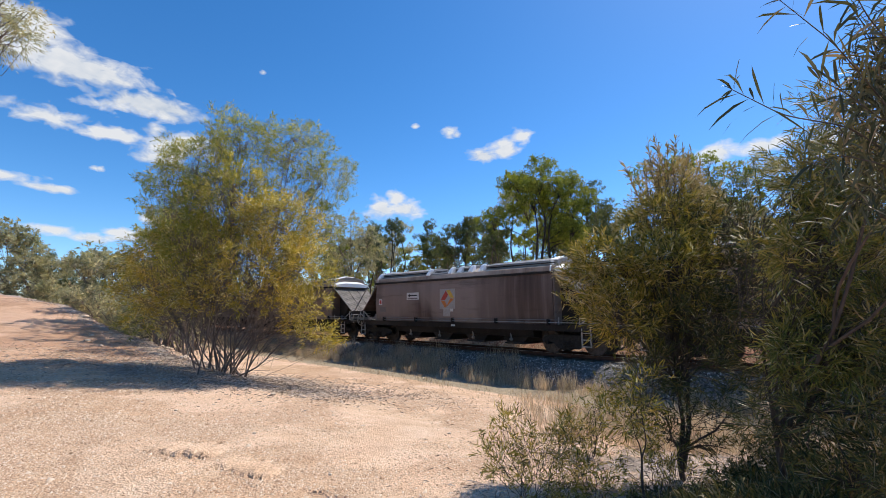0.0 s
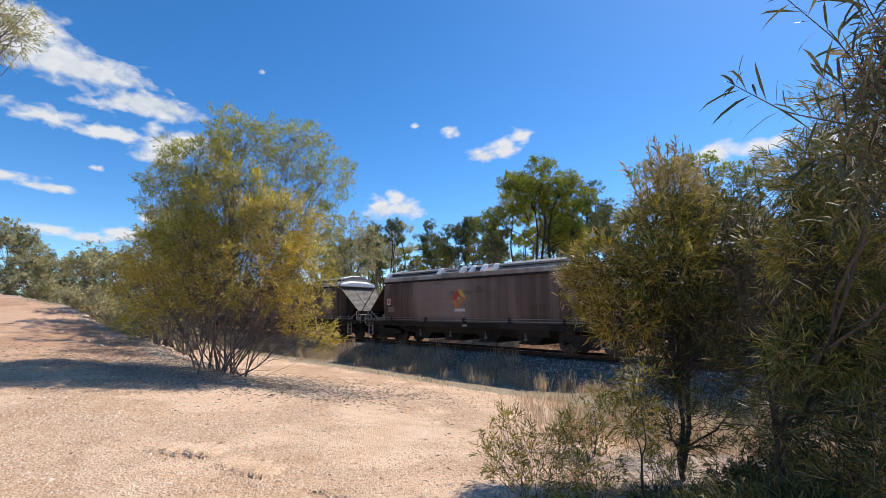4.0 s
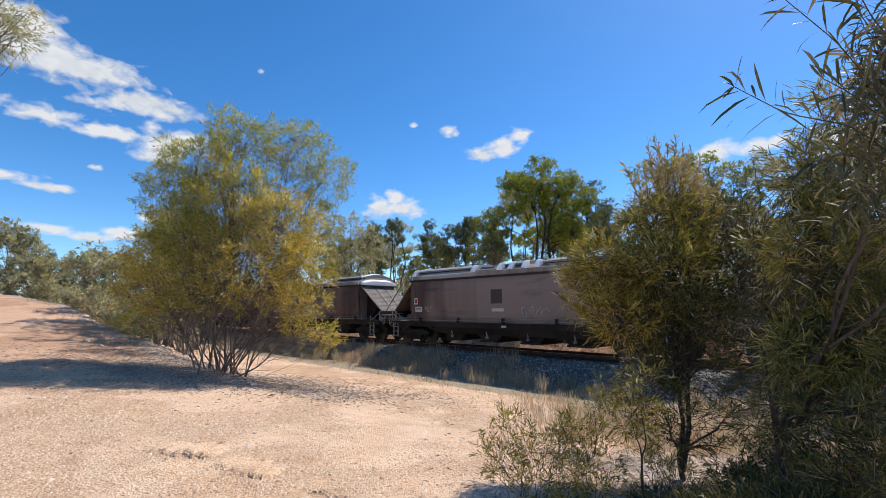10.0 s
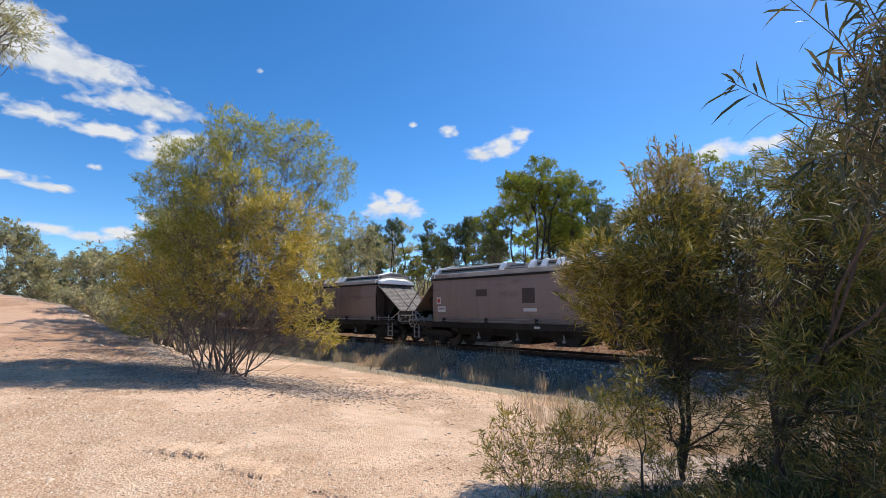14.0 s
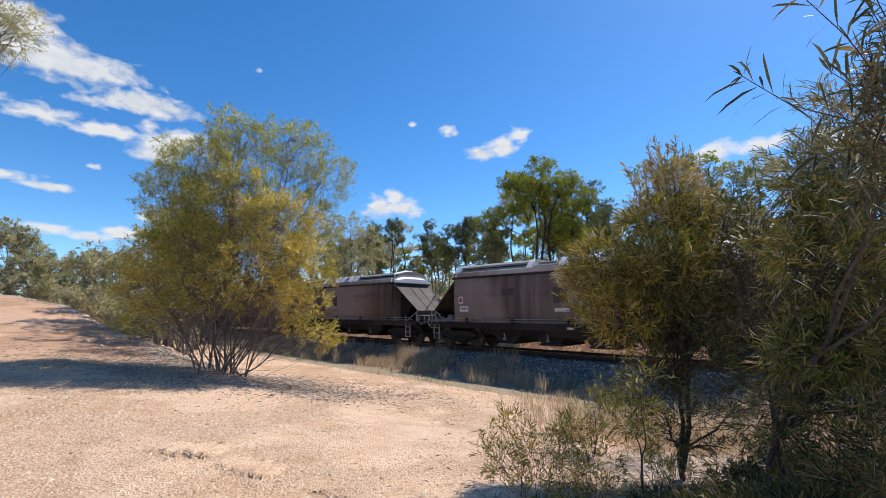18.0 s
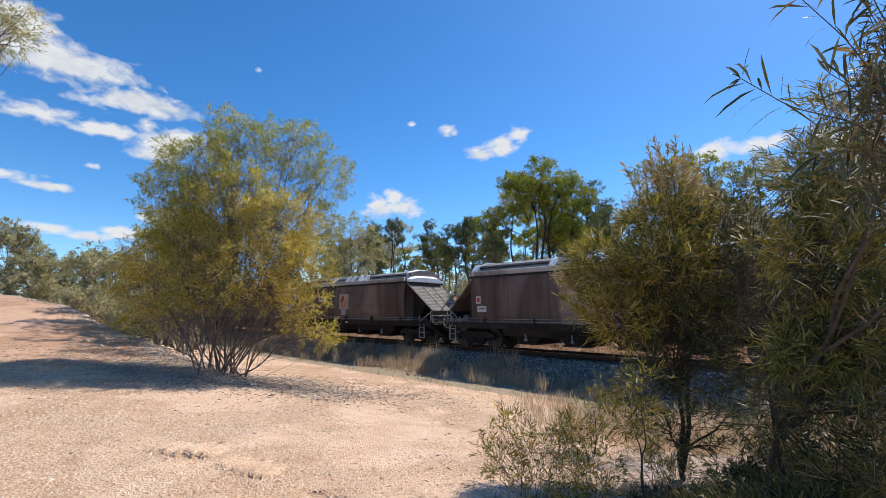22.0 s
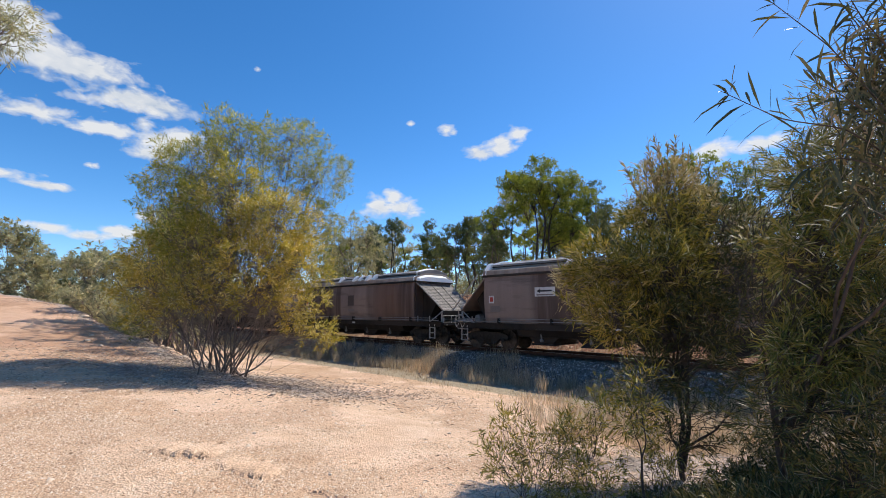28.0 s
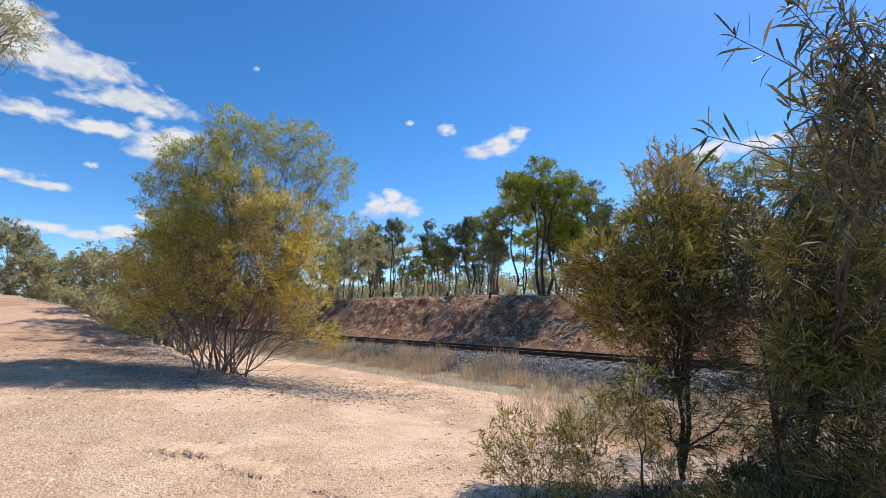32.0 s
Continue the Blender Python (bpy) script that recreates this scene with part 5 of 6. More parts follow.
def build_wagon():
    w = tagged(new("grain_wagon"), "weathered brown bogie grain hopper wagon with a pale dusty roof", "railway wagon", "grain wagons of the train")
    for side in (-1, 1):
        bm = bmesh.new()
        out = [(1.27, 1.12), (1.33, 1.5), (1.36, 2.0), (1.365, 2.5), (1.34, 2.9), (1.28, 3.2), (1.24, 3.2), (1.3, 2.9), (1.325, 2.5), (1.32, 2.0), (1.29, 1.5), (1.23, 1.12)]
        profile(bm, [(side * y, z) for y, z in out], -5.2, 5.78, True)
        ob = part("side_panel", bm, PAINT_SIDE, w, "streaked brown steel hopper side")
        for f in ob.data.polygons:
            f.use_smooth = False
        bm = bmesh.new()
        add_box(bm, (-7.1, side * 1.29 - 0.05, 0.9), (7.4, side * 1.29 + 0.05, 1.12))
        add_box(bm, (-7.1, side * 1.29 - 0.09, 1.1), (7.4, side * 1.29 + 0.09, 1.125))
        add_box(bm, (-7.1, side * 1.29 - 0.09, 0.885), (7.4, side * 1.29 + 0.09, 0.91))
        part("sill", bm, PAINT_FRAME_SHADED, w, "grimy, shade-darkened brown side sill")
        bm = bmesh.new()
        add_bar(bm, (-7.0, side * 1.43, 1.2), (7.3, side * 1.43, 1.2), 0.017)
        part("side_pipe", bm, PAINT_LID, w, "dusty grey side pipe")
        bm = bmesh.new()
        add_bar(bm, (-6.9, side * 1.41, 1.3), (7.2, side * 1.41, 1.3), 0.012)
        part("side_pipe", bm, PAINT_LID, w, "dusty grey side pipe")
        for x in (-5.0, -2.5, 0.0, 2.5, 5.0):
            bm = bmesh.new()
            add_box(bm, (x - 0.03, side * 1.33 - 0.02, 1.12), (x + 0.03, side * 1.33 + 0.12 * (side > 0) - 0.12 * (side < 0) * 0 + 0.02, 1.33))
            part("pipe_bracket", bm, PAINT_FRAME_SHADED, w)
        # near-black paint puts the underside's shade into the plating
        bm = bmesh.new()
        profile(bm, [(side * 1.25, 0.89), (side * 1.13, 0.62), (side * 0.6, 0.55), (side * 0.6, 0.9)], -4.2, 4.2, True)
        part("skirt", bm, PAINT_FRAME_SHADED, w, "lower hopper plating in shade-darkened paint")
        bm = bmesh.new()
        add_box(bm, (-0.13, side * 1.355 - 0.004, 0.95), (0.13, side * 1.355 + 0.004, 1.03))
        part("data_plate", bm, SIGN_WHITE, w, "small pale data plate on the sill")
        for x in (-6.5, 6.95):
            bm = bmesh.new()
            for dx in (-0.17, 0.17):
                add_box(bm, (x + dx - 0.02, side * 1.33 - 0.03, 0.33), (x + dx + 0.02, side * 1.33 + 0.03, 1.0))
            for z in (0.36, 0.6, 0.84):
                add_box(bm, (x - 0.17, side * 1.33 - 0.05, z - 0.015), (x + 0.17, side * 1.33 + 0.05, z + 0.015))
            part("step_ladder", bevel(bm, 0.004), PALE, w, "pale painted step ladder")
        for x in (5.35, 6.2, 7.0):
            for e in (-1, 1):
                bm = bmesh.new()
                add_bar(bm, (e * x + 0.4 * (e > 0), side * 1.22, 1.1), (e * x + 0.4 * (e > 0), side * 1.22, 1.62 if x == 7.0 else 1.4), 0.022)
                part("stanchion", bm, PALE, w, "pale upright handrail post")
        for x in (-3.1, -1.05, 1.05, 3.1):
            bm = bmesh.new()
            add_bar(bm, (x, side * 1.14, 0.45), (x + 0.03, side * 1.16, 0.82), 0.03)
            add_bar(bm, (x - 0.05, side * 1.16, 0.48), (x + 0.05, side * 1.16, 0.48), 0.06, 10)
            part("door_lever", bm, PAINT_LID, w, "dusty hopper door lever")
    # roof with its end caps, lids and brackets
    bm = bmesh.new()
    out = [(-1.31, 3.14), (-1.33, 3.2), (-1.3, 3.36), (-0.85, 3.54), (-0.6, 3.6), (0.6, 3.6), (0.85, 3.54), (1.3, 3.36), (1.33, 3.2), (1.31, 3.14)]
    profile(bm, out, -5.3, 5.88, True)
    part("roof", bm, PAINT_ROOF, w, "pale dusty steel roof")
    for side in (-1, 1):
        bm = bmesh.new()
        add_box(bm, (-5.32, side * 1.335 - 0.03, 3.08), (5.9, side * 1.335 + 0.03, 3.17))
        part("eave_rail", bm, PAINT_FRAME_SHADED, w, "dark eave channel")
    for x0, x1 in ((-5.28, -1.72), (1.9, 5.76), (-0.85, 0.15)):
        bm = bmesh.new()
        profile(bm, [(-1.0, 3.44), (-1.0, 3.63), (-0.3, 3.8), (0.3, 3.8), (1.0, 3.63), (1.0, 3.44)], x0, x1, True)
        lid = part("roof_lid", bevel(bm, 0.01), PAINT_LID, w, "long dusty grey steel loading lid")
        for side in (-1, 1):
            bm = bmesh.new()
            add_box(bm, (x0 + 0.03, side * 1.0 - 0.03, 3.625), (x1 - 0.03, side * 1.0 + 0.03, 3.655))
            part("lid_rim", bm, WHITE, lid, "bright worn lid edge")
            bm = bmesh.new()
            add_bar(bm, (x0 + 0.1, side * 1.03, 3.53), (x1 - 0.1, side * 1.03, 3.53), 0.02, 6)
            part("lid_rod", bm, PAINT_FRAME_SHADED, lid, "dark lid locking rod")
    for x0, x1 in ((-4.98, -5.26), (5.55, 5.84)):
        bm = bmesh.new()
        hip(bm, [(-1.04, 3.44), (-1.04, 3.68), (-0.3, 3.86), (0.3, 3.86), (1.04, 3.68), (1.04, 3.44)], x0, x1, 0.55)
        part("lid_end", bm, WHITE, w, "white sloping lid end")
    for x in (5.68, 1.76, 0.28, -0.3, -0.98, -1.6):
        for side in (-1, 1):
            bm = bmesh.new()
            profile(bm, [(side * 0.95, 3.5), (side * 1.27, 3.365), (side * 1.29, 3.42), (side * 1.06, 3.68), (side * 0.95, 3.72)], x - 0.11, x + 0.11, True)
            part("roof_bracket", bm, WHITE, w, "white lid hinge bracket")
    bm = bmesh.new()
    profile(bm, [(0.9, 3.5), (1.22, 3.39), (1.24, 3.43), (1.02, 3.6), (0.9, 3.62)], 0.45, 1.6, True)
    board = part("name_board", bm, PAINT_LID, w, "grey roof board with dark lettering bars")
    for a in range(7):
        bm = bmesh.new()
        profile(bm, [(1.06, 3.565), (1.17, 3.48), (1.176, 3.49), (1.066, 3.577)], 0.6 + a * 0.115, 0.69 + a * 0.115, True)
        part("lettering_bar", bm, SIGN_BLACK, board)
    for x0, x1 in ((-5.1, -5.5), (5.68, 6.0)):
        bm = bmesh.new()
        hip(bm, [(y * 1.012, z + 0.008) for y, z in out], x0, x1, 0.5)
        part("roof_end", bm, WHITE, w, "white hipped roof end")
    for e in (-1, 1):
        o = 0.56 if e > 0 else 0.0
        # sloping end sheet with shallow ribs
        bm = bmesh.new()
        a = [bm.verts.new((e * x + o * (0.7 if x > 6 else 1), y, z)) for x, y, z in ((5.22, -1.27, 3.13), (5.22, 1.27, 3.13), (7.0, 1.08, 1.66), (7.0, -1.08, 1.66))]
        b = [bm.verts.new((e * (x - 0.03) + o * (0.7 if x > 6 else 1), y, z - 0.04)) for x, y, z in ((5.22, -1.27, 3.13), (5.22, 1.27, 3.13), (7.0, 1.08, 1.66), (7.0, -1.08, 1.66))]
        bm.faces.new(a)
        bm.faces.new(b[::-1])
        for q in range(4):
            bm.faces.new((a[q], a[(q + 1) % 4], b[(q + 1) % 4], b[q]))
        bmesh.ops.recalc_face_normals(bm, faces=bm.faces[:])
        part("slope_sheet", bm, MESH_SHEET if e < 0 else PAINT_BROWN, w, "dusty sloping end sheet")
        for q in (-0.36, 0.36):
            bm = bmesh.new()
            add_bar(bm, (e * 5.24 + o, q, 3.15), (e * 7.0 + o * 0.7, q * 0.86, 1.675), 0.011, 6)
            part("sheet_rib", bm, PAINT_SHEET, w)
        for side in (-1, 1):
            bm = bmesh.new()
            add_box(bm, (e * 6.95 + o * 0.7 - 0.04, side * 1.02 - 0.04, 1.09), (e * 6.95 + o * 0.7 + 0.04, side * 1.02 + 0.04, 1.64))
            part("end_post", bevel(bm, 0.006), PALE, w, "pale upright end post")
            bm = bmesh.new()
            add_bar(bm, (e * 6.9 + o * 0.7, side * 1.04, 1.62), (e * 6.1 + o * 0.8, side * 1.12, 1.1), 0.028, 6)
            part("end_brace", bm, PALE, w, "pale diagonal end brace")
            for z in (1.22, 1.36, 1.5):
                bm = bmesh.new()
                add_bar(bm, (e * 6.98 + o * 0.7, side * 1.0, z), (e * 6.98 + o * 0.7, side * 0.55, z), 0.014, 6)
                part("end_rung", bm, PALE, w)
        bm = bmesh.new()
        add_bar(bm, (e * 6.45 + o * 0.7, -0.55, 1.3), (e * 6.45 + o * 0.7, 0.55, 1.3), 0.17, 14)
        part("air_tank", bevel(bm, 0.02), PAINT_LID, w, "dusty grey air tank under the sheet")
        bm = bmesh.new()
        add_bar(bm, (e * 7.12 + o * 0.5, -0.9, 1.12), (e * 7.12 + o * 0.5, 0.95, 0.98), 0.024, 6)
        add_bar(bm, (e * 7.12 + o * 0.5, 0.95, 0.98), (e * 7.3 + o * 0.45, 1.15, 0.98), 0.024, 6)
        part("uncoupling_rod", bm, PALE, w, "pale bent uncoupling rod")
        for side in (-1, 1):
            bm = bmesh.new()
            add_bar(bm, (e * 5.2 + o, side * 1.27 + o, 3.14), (e * 7.02 + o * 0.7, side * 1.08 + o, 1.65), 0.03, 6)
            part("sheet_edge", bm, PAINT_LID, w)
        bm = bmesh.new()
        add_box(bm, (e * 7.0 + o * 0.7 - 0.02, -1.08, 1.3), (e * 7.0 + o * 0.7 + 0.02, 1.08, 1.66))
        part("end_plate", bm, PAINT_FRAME_SHADED, w)
        # hopper wall under the sheet, pulled inwards; its near-black paint stands for shade
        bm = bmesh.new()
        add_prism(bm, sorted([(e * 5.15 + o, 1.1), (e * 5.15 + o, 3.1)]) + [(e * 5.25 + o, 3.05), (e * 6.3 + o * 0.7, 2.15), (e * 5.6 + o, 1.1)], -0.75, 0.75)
        part("end_hopper", bm, PAINT_FRAME_SHADED, w, "recessed hopper end in shade-darkened paint")
        bm = bmesh.new()
        add_box(bm, (e * 5.2 + o - 0.03, -1.25, 1.1), (e * 5.2 + o + 0.03, 1.25, 3.12))
        part("bulkhead", bm, PAINT_BROWN, w)
        bm = bmesh.new()
        add_prism(bm, [(e * 6.15 + o * 0.7, 1.15), (e * 6.95 + o * 0.7, 1.15), (e * 6.95 + o * 0.7, 1.66), (e * 6.3 + o * 0.7, 2.1)], -1.08, -1.04)
        part("gusset", bm, PALE, w, "pale triangular gusset plate")
        bm = bmesh.new()
        add_box(bm, (min(e * 5.1 + o, e * 7.2 + o * 0.45), -1.24, 0.96), (max(e * 5.1 + o, e * 7.2 + o * 0.45), 1.24, 1.09))
        part("end_platform", bevel(bm, 0.01), PAINT_FRAME_SHADED, w)
        bm = bmesh.new()
        add_box(bm, (min(e * 5.0 + o, e * 7.2 + o * 0.45), -0.25, 0.66), (max(e * 5.0 + o, e * 7.2 + o * 0.45), 0.25, 0.96))
        add_box(bm, (min(e * 7.2 + o * 0.45, e * 7.5 + o * 0.45), -0.09, 0.7), (max(e * 7.2 + o * 0.45, e * 7.5 + o * 0.45), 0.09, 0.88))
        add_box(bm, (min(e * 7.42 + o * 0.45, e * 7.66 + o * 0.45), -0.16, 0.66), (max(e * 7.42 + o * 0.45, e * 7.66 + o * 0.45), 0.16, 0.93))
        part("coupler", bevel(bm, 0.02), BOGIE_SHADED, w, "rusty knuckle coupler")
        pts = [(e * (6.9 + 0.75 * t) + o * 0.5, 0.34, 0.78 - 0.52 * math.sin(t * math.pi)) for t in np.linspace(0, 1, 11)]
        v, f = tube(pts, np.full(11, 0.034), 8)
        child("brake_hose", fast_mesh("brake_hose", v, f, RUBBER, True), w, "drooping black brake hose")
        for side in (-1, 1):
            bm = bmesh.new()
            add_bar(bm, (e * 7.1 + o * 0.45, side * 1.2 + o, 1.1), (e * 7.1 + o * 0.45, side * 1.2 + o, 1.42), 0.015)
            add_bar(bm, (e * 7.1 + o * 0.45, side * 1.2 + o, 1.42), (e * 7.1 + o * 0.45, side * 0.5 + o, 1.42), 0.015)
            part("end_rail", bm, PALE, w, "pale tubular end handrail")
    # hand brake wheel at the front corner
    ring = [(7.24 + 0.3 * math.cos(q), 1.32, 1.16 + 0.3 * math.sin(q)) for q in np.linspace(0, 2 * math.pi, 25)]
    soup = Soup()
    soup.add(*tube(ring, np.full(25, 0.03), 6))
    for q in range(5):
        c, sn = math.cos(q * 1.2566 + 0.3), math.sin(q * 1.2566 + 0.3)
        soup.add(*tube([(7.24, 1.32, 1.16), (7.24 + 0.13 * c, 1.33, 1.16 + 0.13 * sn), (7.24 + 0.3 * c, 1.32, 1.16 + 0.3 * sn)], [0.02] * 3, 5))
    soup.add(*tube([(7.24, 0.9, 1.16), (7.24, 1.05, 1.16), (7.24, 1.36, 1.16)], [0.035] * 3, 8))
    soup.add(*tube([(7.1, 0.95, 1.05), (7.3, 0.95, 1.1), (7.24, 0.95, 1.16)], [0.03] * 3, 6))
    child("brake_wheel", soup.mesh("brake_wheel", PALE), w, "pale spoked hand brake wheel")
    # discharge hoppers
    for x in (-3.15, -1.05, 1.05, 3.15):
        bm = bmesh.new()
        add_prism(bm, [(x - 1.0, 0.88), (x + 1.0, 0.88), (x + 0.42, 0.36), (x - 0.42, 0.36)], -0.95, 0.95)
        part("discharge_hopper", bevel(bm, 0.02), PAINT_FRAME_SHADED, w, "grimy, shade-darkened bottom discharge hopper")
        bm = bmesh.new()
        add_box(bm, (x - 0.48, -1.02, 0.29), (x + 0.48, 1.02, 0.36))
        part("hopper_door", bm, BOGIE_SHADED, w)
    bm = bmesh.new()
    add_bar(bm, (4.35, 0.3, 0.72), (4.95, 0.3, 0.72), 0.16, 14)
    part("brake_cylinder", bm, PAINT_FRAME_SHADED, w)
    for x in (-5.6, 5.95):
        build_bogie(w, x)
    return w


def flat(name, poly, mat, parent, label="", y=1.372, lean=0.0):
    """A thin sticker on the wagon's side from an (x, z) outline."""
    bm = bmesh.new()
    add_prism(bm, poly, y - 0.03, y + lean)
    return part(name, bm, mat, parent, label)


def rect(x, z, w, h):
    return [(x - w / 2, z - h / 2), (x + w / 2, z - h / 2), (x + w / 2, z + h / 2), (x - w / 2, z + h / 2)]


def arrow_sign(w, faded=False):
    if faded:
        flat("faded_patch", rect(2.77, 2.42, 0.62, 0.3), PATCH_DARK, w, "dark patch where a sign was", 1.367)
        return
    s = flat("arrow_sign", rect(2.77, 2.38, 0.9, 0.36), SIGN_WHITE, w, "white sign with a black arrow pointing forward")
    flat("arrow", [(3.13, 2.41), (2.97, 2.5), (2.97, 2.44), (2.45, 2.44), (2.45, 2.38), (2.97, 2.38), (2.97, 2.32)], SIGN_BLACK, s, "", 1.376)
    flat("caption_bar", rect(2.77, 2.26, 0.74, 0.05), SIGN_GREY, s, "", 1.376)


def logo(w, backing):
    """A folded diamond of yellow, orange and red bands."""
    cx, cz = 0.35, 2.2
    root = flat("emblem", rect(cx, cz, 0.98, 0.92) if backing else rect(cx, cz, 0.12, 0.12), SIGN_PALE if backing else SIGN_YELLOW, w,
                "yellow, orange and red folded diamond emblem", 1.370)
    if backing:
        flat("emblem_tab", rect(cx + 0.05, cz - 0.64, 0.44, 0.34), SIGN_PALE, root, "", 1.366)
    for poly, mat in (([(cx + 0.42, cz - 0.05), (cx + 0.1, cz + 0.38), (cx - 0.06, cz + 0.2), (cx + 0.14, cz - 0.06)], SIGN_RED),
                      ([(cx + 0.4, cz - 0.08), (cx + 0.14, cz - 0.1), (cx + 0.02, cz - 0.3), (cx + 0.14, cz - 0.42)], SIGN_ORANGE),
                      ([(cx + 0.06, cz + 0.4), (cx - 0.16, cz + 0.42), (cx - 0.44, cz + 0.04), (cx - 0.2, cz + 0.06)], SIGN_YELLOW),
                      ([(cx - 0.44, cz + 0.0), (cx - 0.2, cz + 0.02), (cx - 0.02, cz - 0.26), (cx + 0.08, cz - 0.4)], SIGN_ORANGE)):
        flat("emblem_band", poly, mat, root, "", 1.378)


def scribble(w, x, z, width, tall, seed, letters=6):
    """Sprayed strokes that cannot be read."""
    r = np.random.default_rng(seed)
    soup = Soup()
    for a in range(letters):
        c = x + width / 2 - width * (a + 0.5) / letters
        q = np.linspace(0, r.uniform(3.4, 6.4), 14) + r.uniform(0, 6)
        rx, rz = width / letters * r.uniform(0.35, 0.62), tall * r.uniform(0.35, 0.55)
        zz = z + rz * np.sin(q) + 0.1 * tall * np.sin(2.3 * q)
        yy = np.interp(zz, [1.12, 1.5, 2.0, 2.5], [1.274, 1.334, 1.364, 1.369])
        pts = np.stack([c + rx * np.cos(q * 0.9 + a), yy, zz], 1)
        soup.add(*tube(pts, np.full(14, 0.013 + 0.02 * tall), 4))
    child("spray_scrawl", soup.mesh("spray_scrawl", SPRAY), w, "pale sprayed scrawl")


first = build_wagon()
BASE_PARTS = [o for o in first.children_recursive]
ARROWS, LOGOS, BACKED = {0, 9, 11, 12, 19, 20, 21, 24, 28, 29, 5, 26}, {0, 6, 9, 11, 12, 19, 21, 24, 28, 29, 4, 15}, {0, 9, 11, 19, 21, 28}
SCRAWLS = {2: ((-3.2, 1.68, 3.7, 0.66, 6), (3.05, 1.75, 1.4, 0.6, 4)), 6: ((-2.6, 1.72, 1.3, 0.5, 5), (0.3, 1.65, 0.5, 0.3, 3)), 7: ((-0.4, 1.65, 1.0, 0.35, 5),),
           9: ((-2.4, 1.6, 0.9, 0.3, 4),), 10: ((-1.5, 1.6, 1.3, 0.42, 4), (4.5, 1.75, 0.5, 0.25, 3)), 11: ((3.9, 1.6, 1.1, 0.3, 5),), 19: ((3.4, 1.62, 0.7, 0.4, 3),),
           20: ((4.2, 1.75, 1.1, 0.5, 4), (1.6, 1.6, 1.8, 0.4, 5)), 21: ((3.9, 1.9, 0.8, 0.35, 3),), 24: ((3.7, 1.75, 1.2, 0.5, 4),), 16: ((4.0, 1.95, 0.9, 0.2, 5),),
           29: ((-1.6, 1.72, 5.0, 0.75, 9), (3.4, 1.72, 2.4, 0.55, 5)), 3: ((1.0, 1.8, 0.4, 0.3, 3),), 25: ((1.5, 1.7, 2.0, 0.4, 5),)}
wagons = []
for num in range(-3, 30):
    w = first if num == -3 else copy_thing(first, Matrix())
    wagons.append((num, w))
for num, w in wagons:
    if num == 12:
        tagged(w, "light grey bogie grain hopper wagon with a pale dusty roof")
        for o in w.children:
            if o.name.startswith("side_panel"):
                tagged(o, "clean light grey hopper side")
                o.material_slots[0].link = "OBJECT"
                o.material_slots[0].material = PAINT_GREY
            elif o.name.startswith("sill"):
                tagged(o, "dusty brown side sill")
                o.material_slots[0].link = "OBJECT"
                o.material_slots[0].material = PAINT_BROWN
    if num in ARROWS:
        arrow_sign(w)
    elif num % 3 != 1:
        arrow_sign(w, True)
    if num in LOGOS:
        logo(w, num in BACKED)
    else:
        flat("faded_patch", rect(0.35, 2.25, 0.6, 0.6), PATCH_DARK, w, "dark square where an emblem was", 1.366)
    flat("data_panel", rect(0.3, 1.68, 0.62, 0.13), SIGN_WHITE if num % 2 == 0 else SIGN_GREY, w, "small stencilled data strip", 1.35)
    flat("number_panel", rect(5.2, 1.72, 0.5, 0.26), SIGN_WHITE if num % 4 else SIGN_GREY, w, "pale panel with number bars", 1.352)
    flat("number_bar", rect(5.2, 1.74, 0.36, 0.06), SIGN_GREY, w, "", 1.356)
    hz = flat("hazard_tag", rect(5.38, 2.12, 0.26, 0.32), SIGN_WHITE, w, "small white and red warning tag", 1.37)
    flat("hazard_mark", rect(5.38, 2.12, 0.16, 0.19), SIGN_RED, hz, "", 1.375)
    for a, (x, z, wd, tl, nl) in enumerate(SCRAWLS.get(num, ())):
        scribble(w, x, z, wd, tl, 300 + num * 7 + a, nl)
    if num == 28:
        flat("notice", rect(-3.4, 1.78, 0.34, 0.42), SIGN_WHITE, w, "small square white notice", 1.36)
    if num in (12, 17):      # plain ribbed rear sheets
        for o in w.children:
            if o.name.startswith("slope_sheet"):
                o.material_slots[0].link = "OBJECT"
                o.material_slots[0].material = PAINT_SHEET
    if num == 29:
        tagged(w, "last brown grain hopper wagon with sprayed scrawls and tail marker")
        bm = bmesh.new()
        add_bar(bm, (-7.72, 0.5, 0.45), (-7.72, 0.5, 0.95), 0.02)
        add_box(bm, (-7.76, 0.42, 0.95), (-7.68, 0.58, 1.32))
        mk = part("tail_marker", bm, SIGN_WHITE, w, "white tail marker box")
        bm = bmesh.new()
        add_box(bm, (-7.775, 0.44, 0.98), (-7.757, 0.56, 1.1))
        part("marker_lamp", bm, SIGN_RED, mk, "red tail lens")


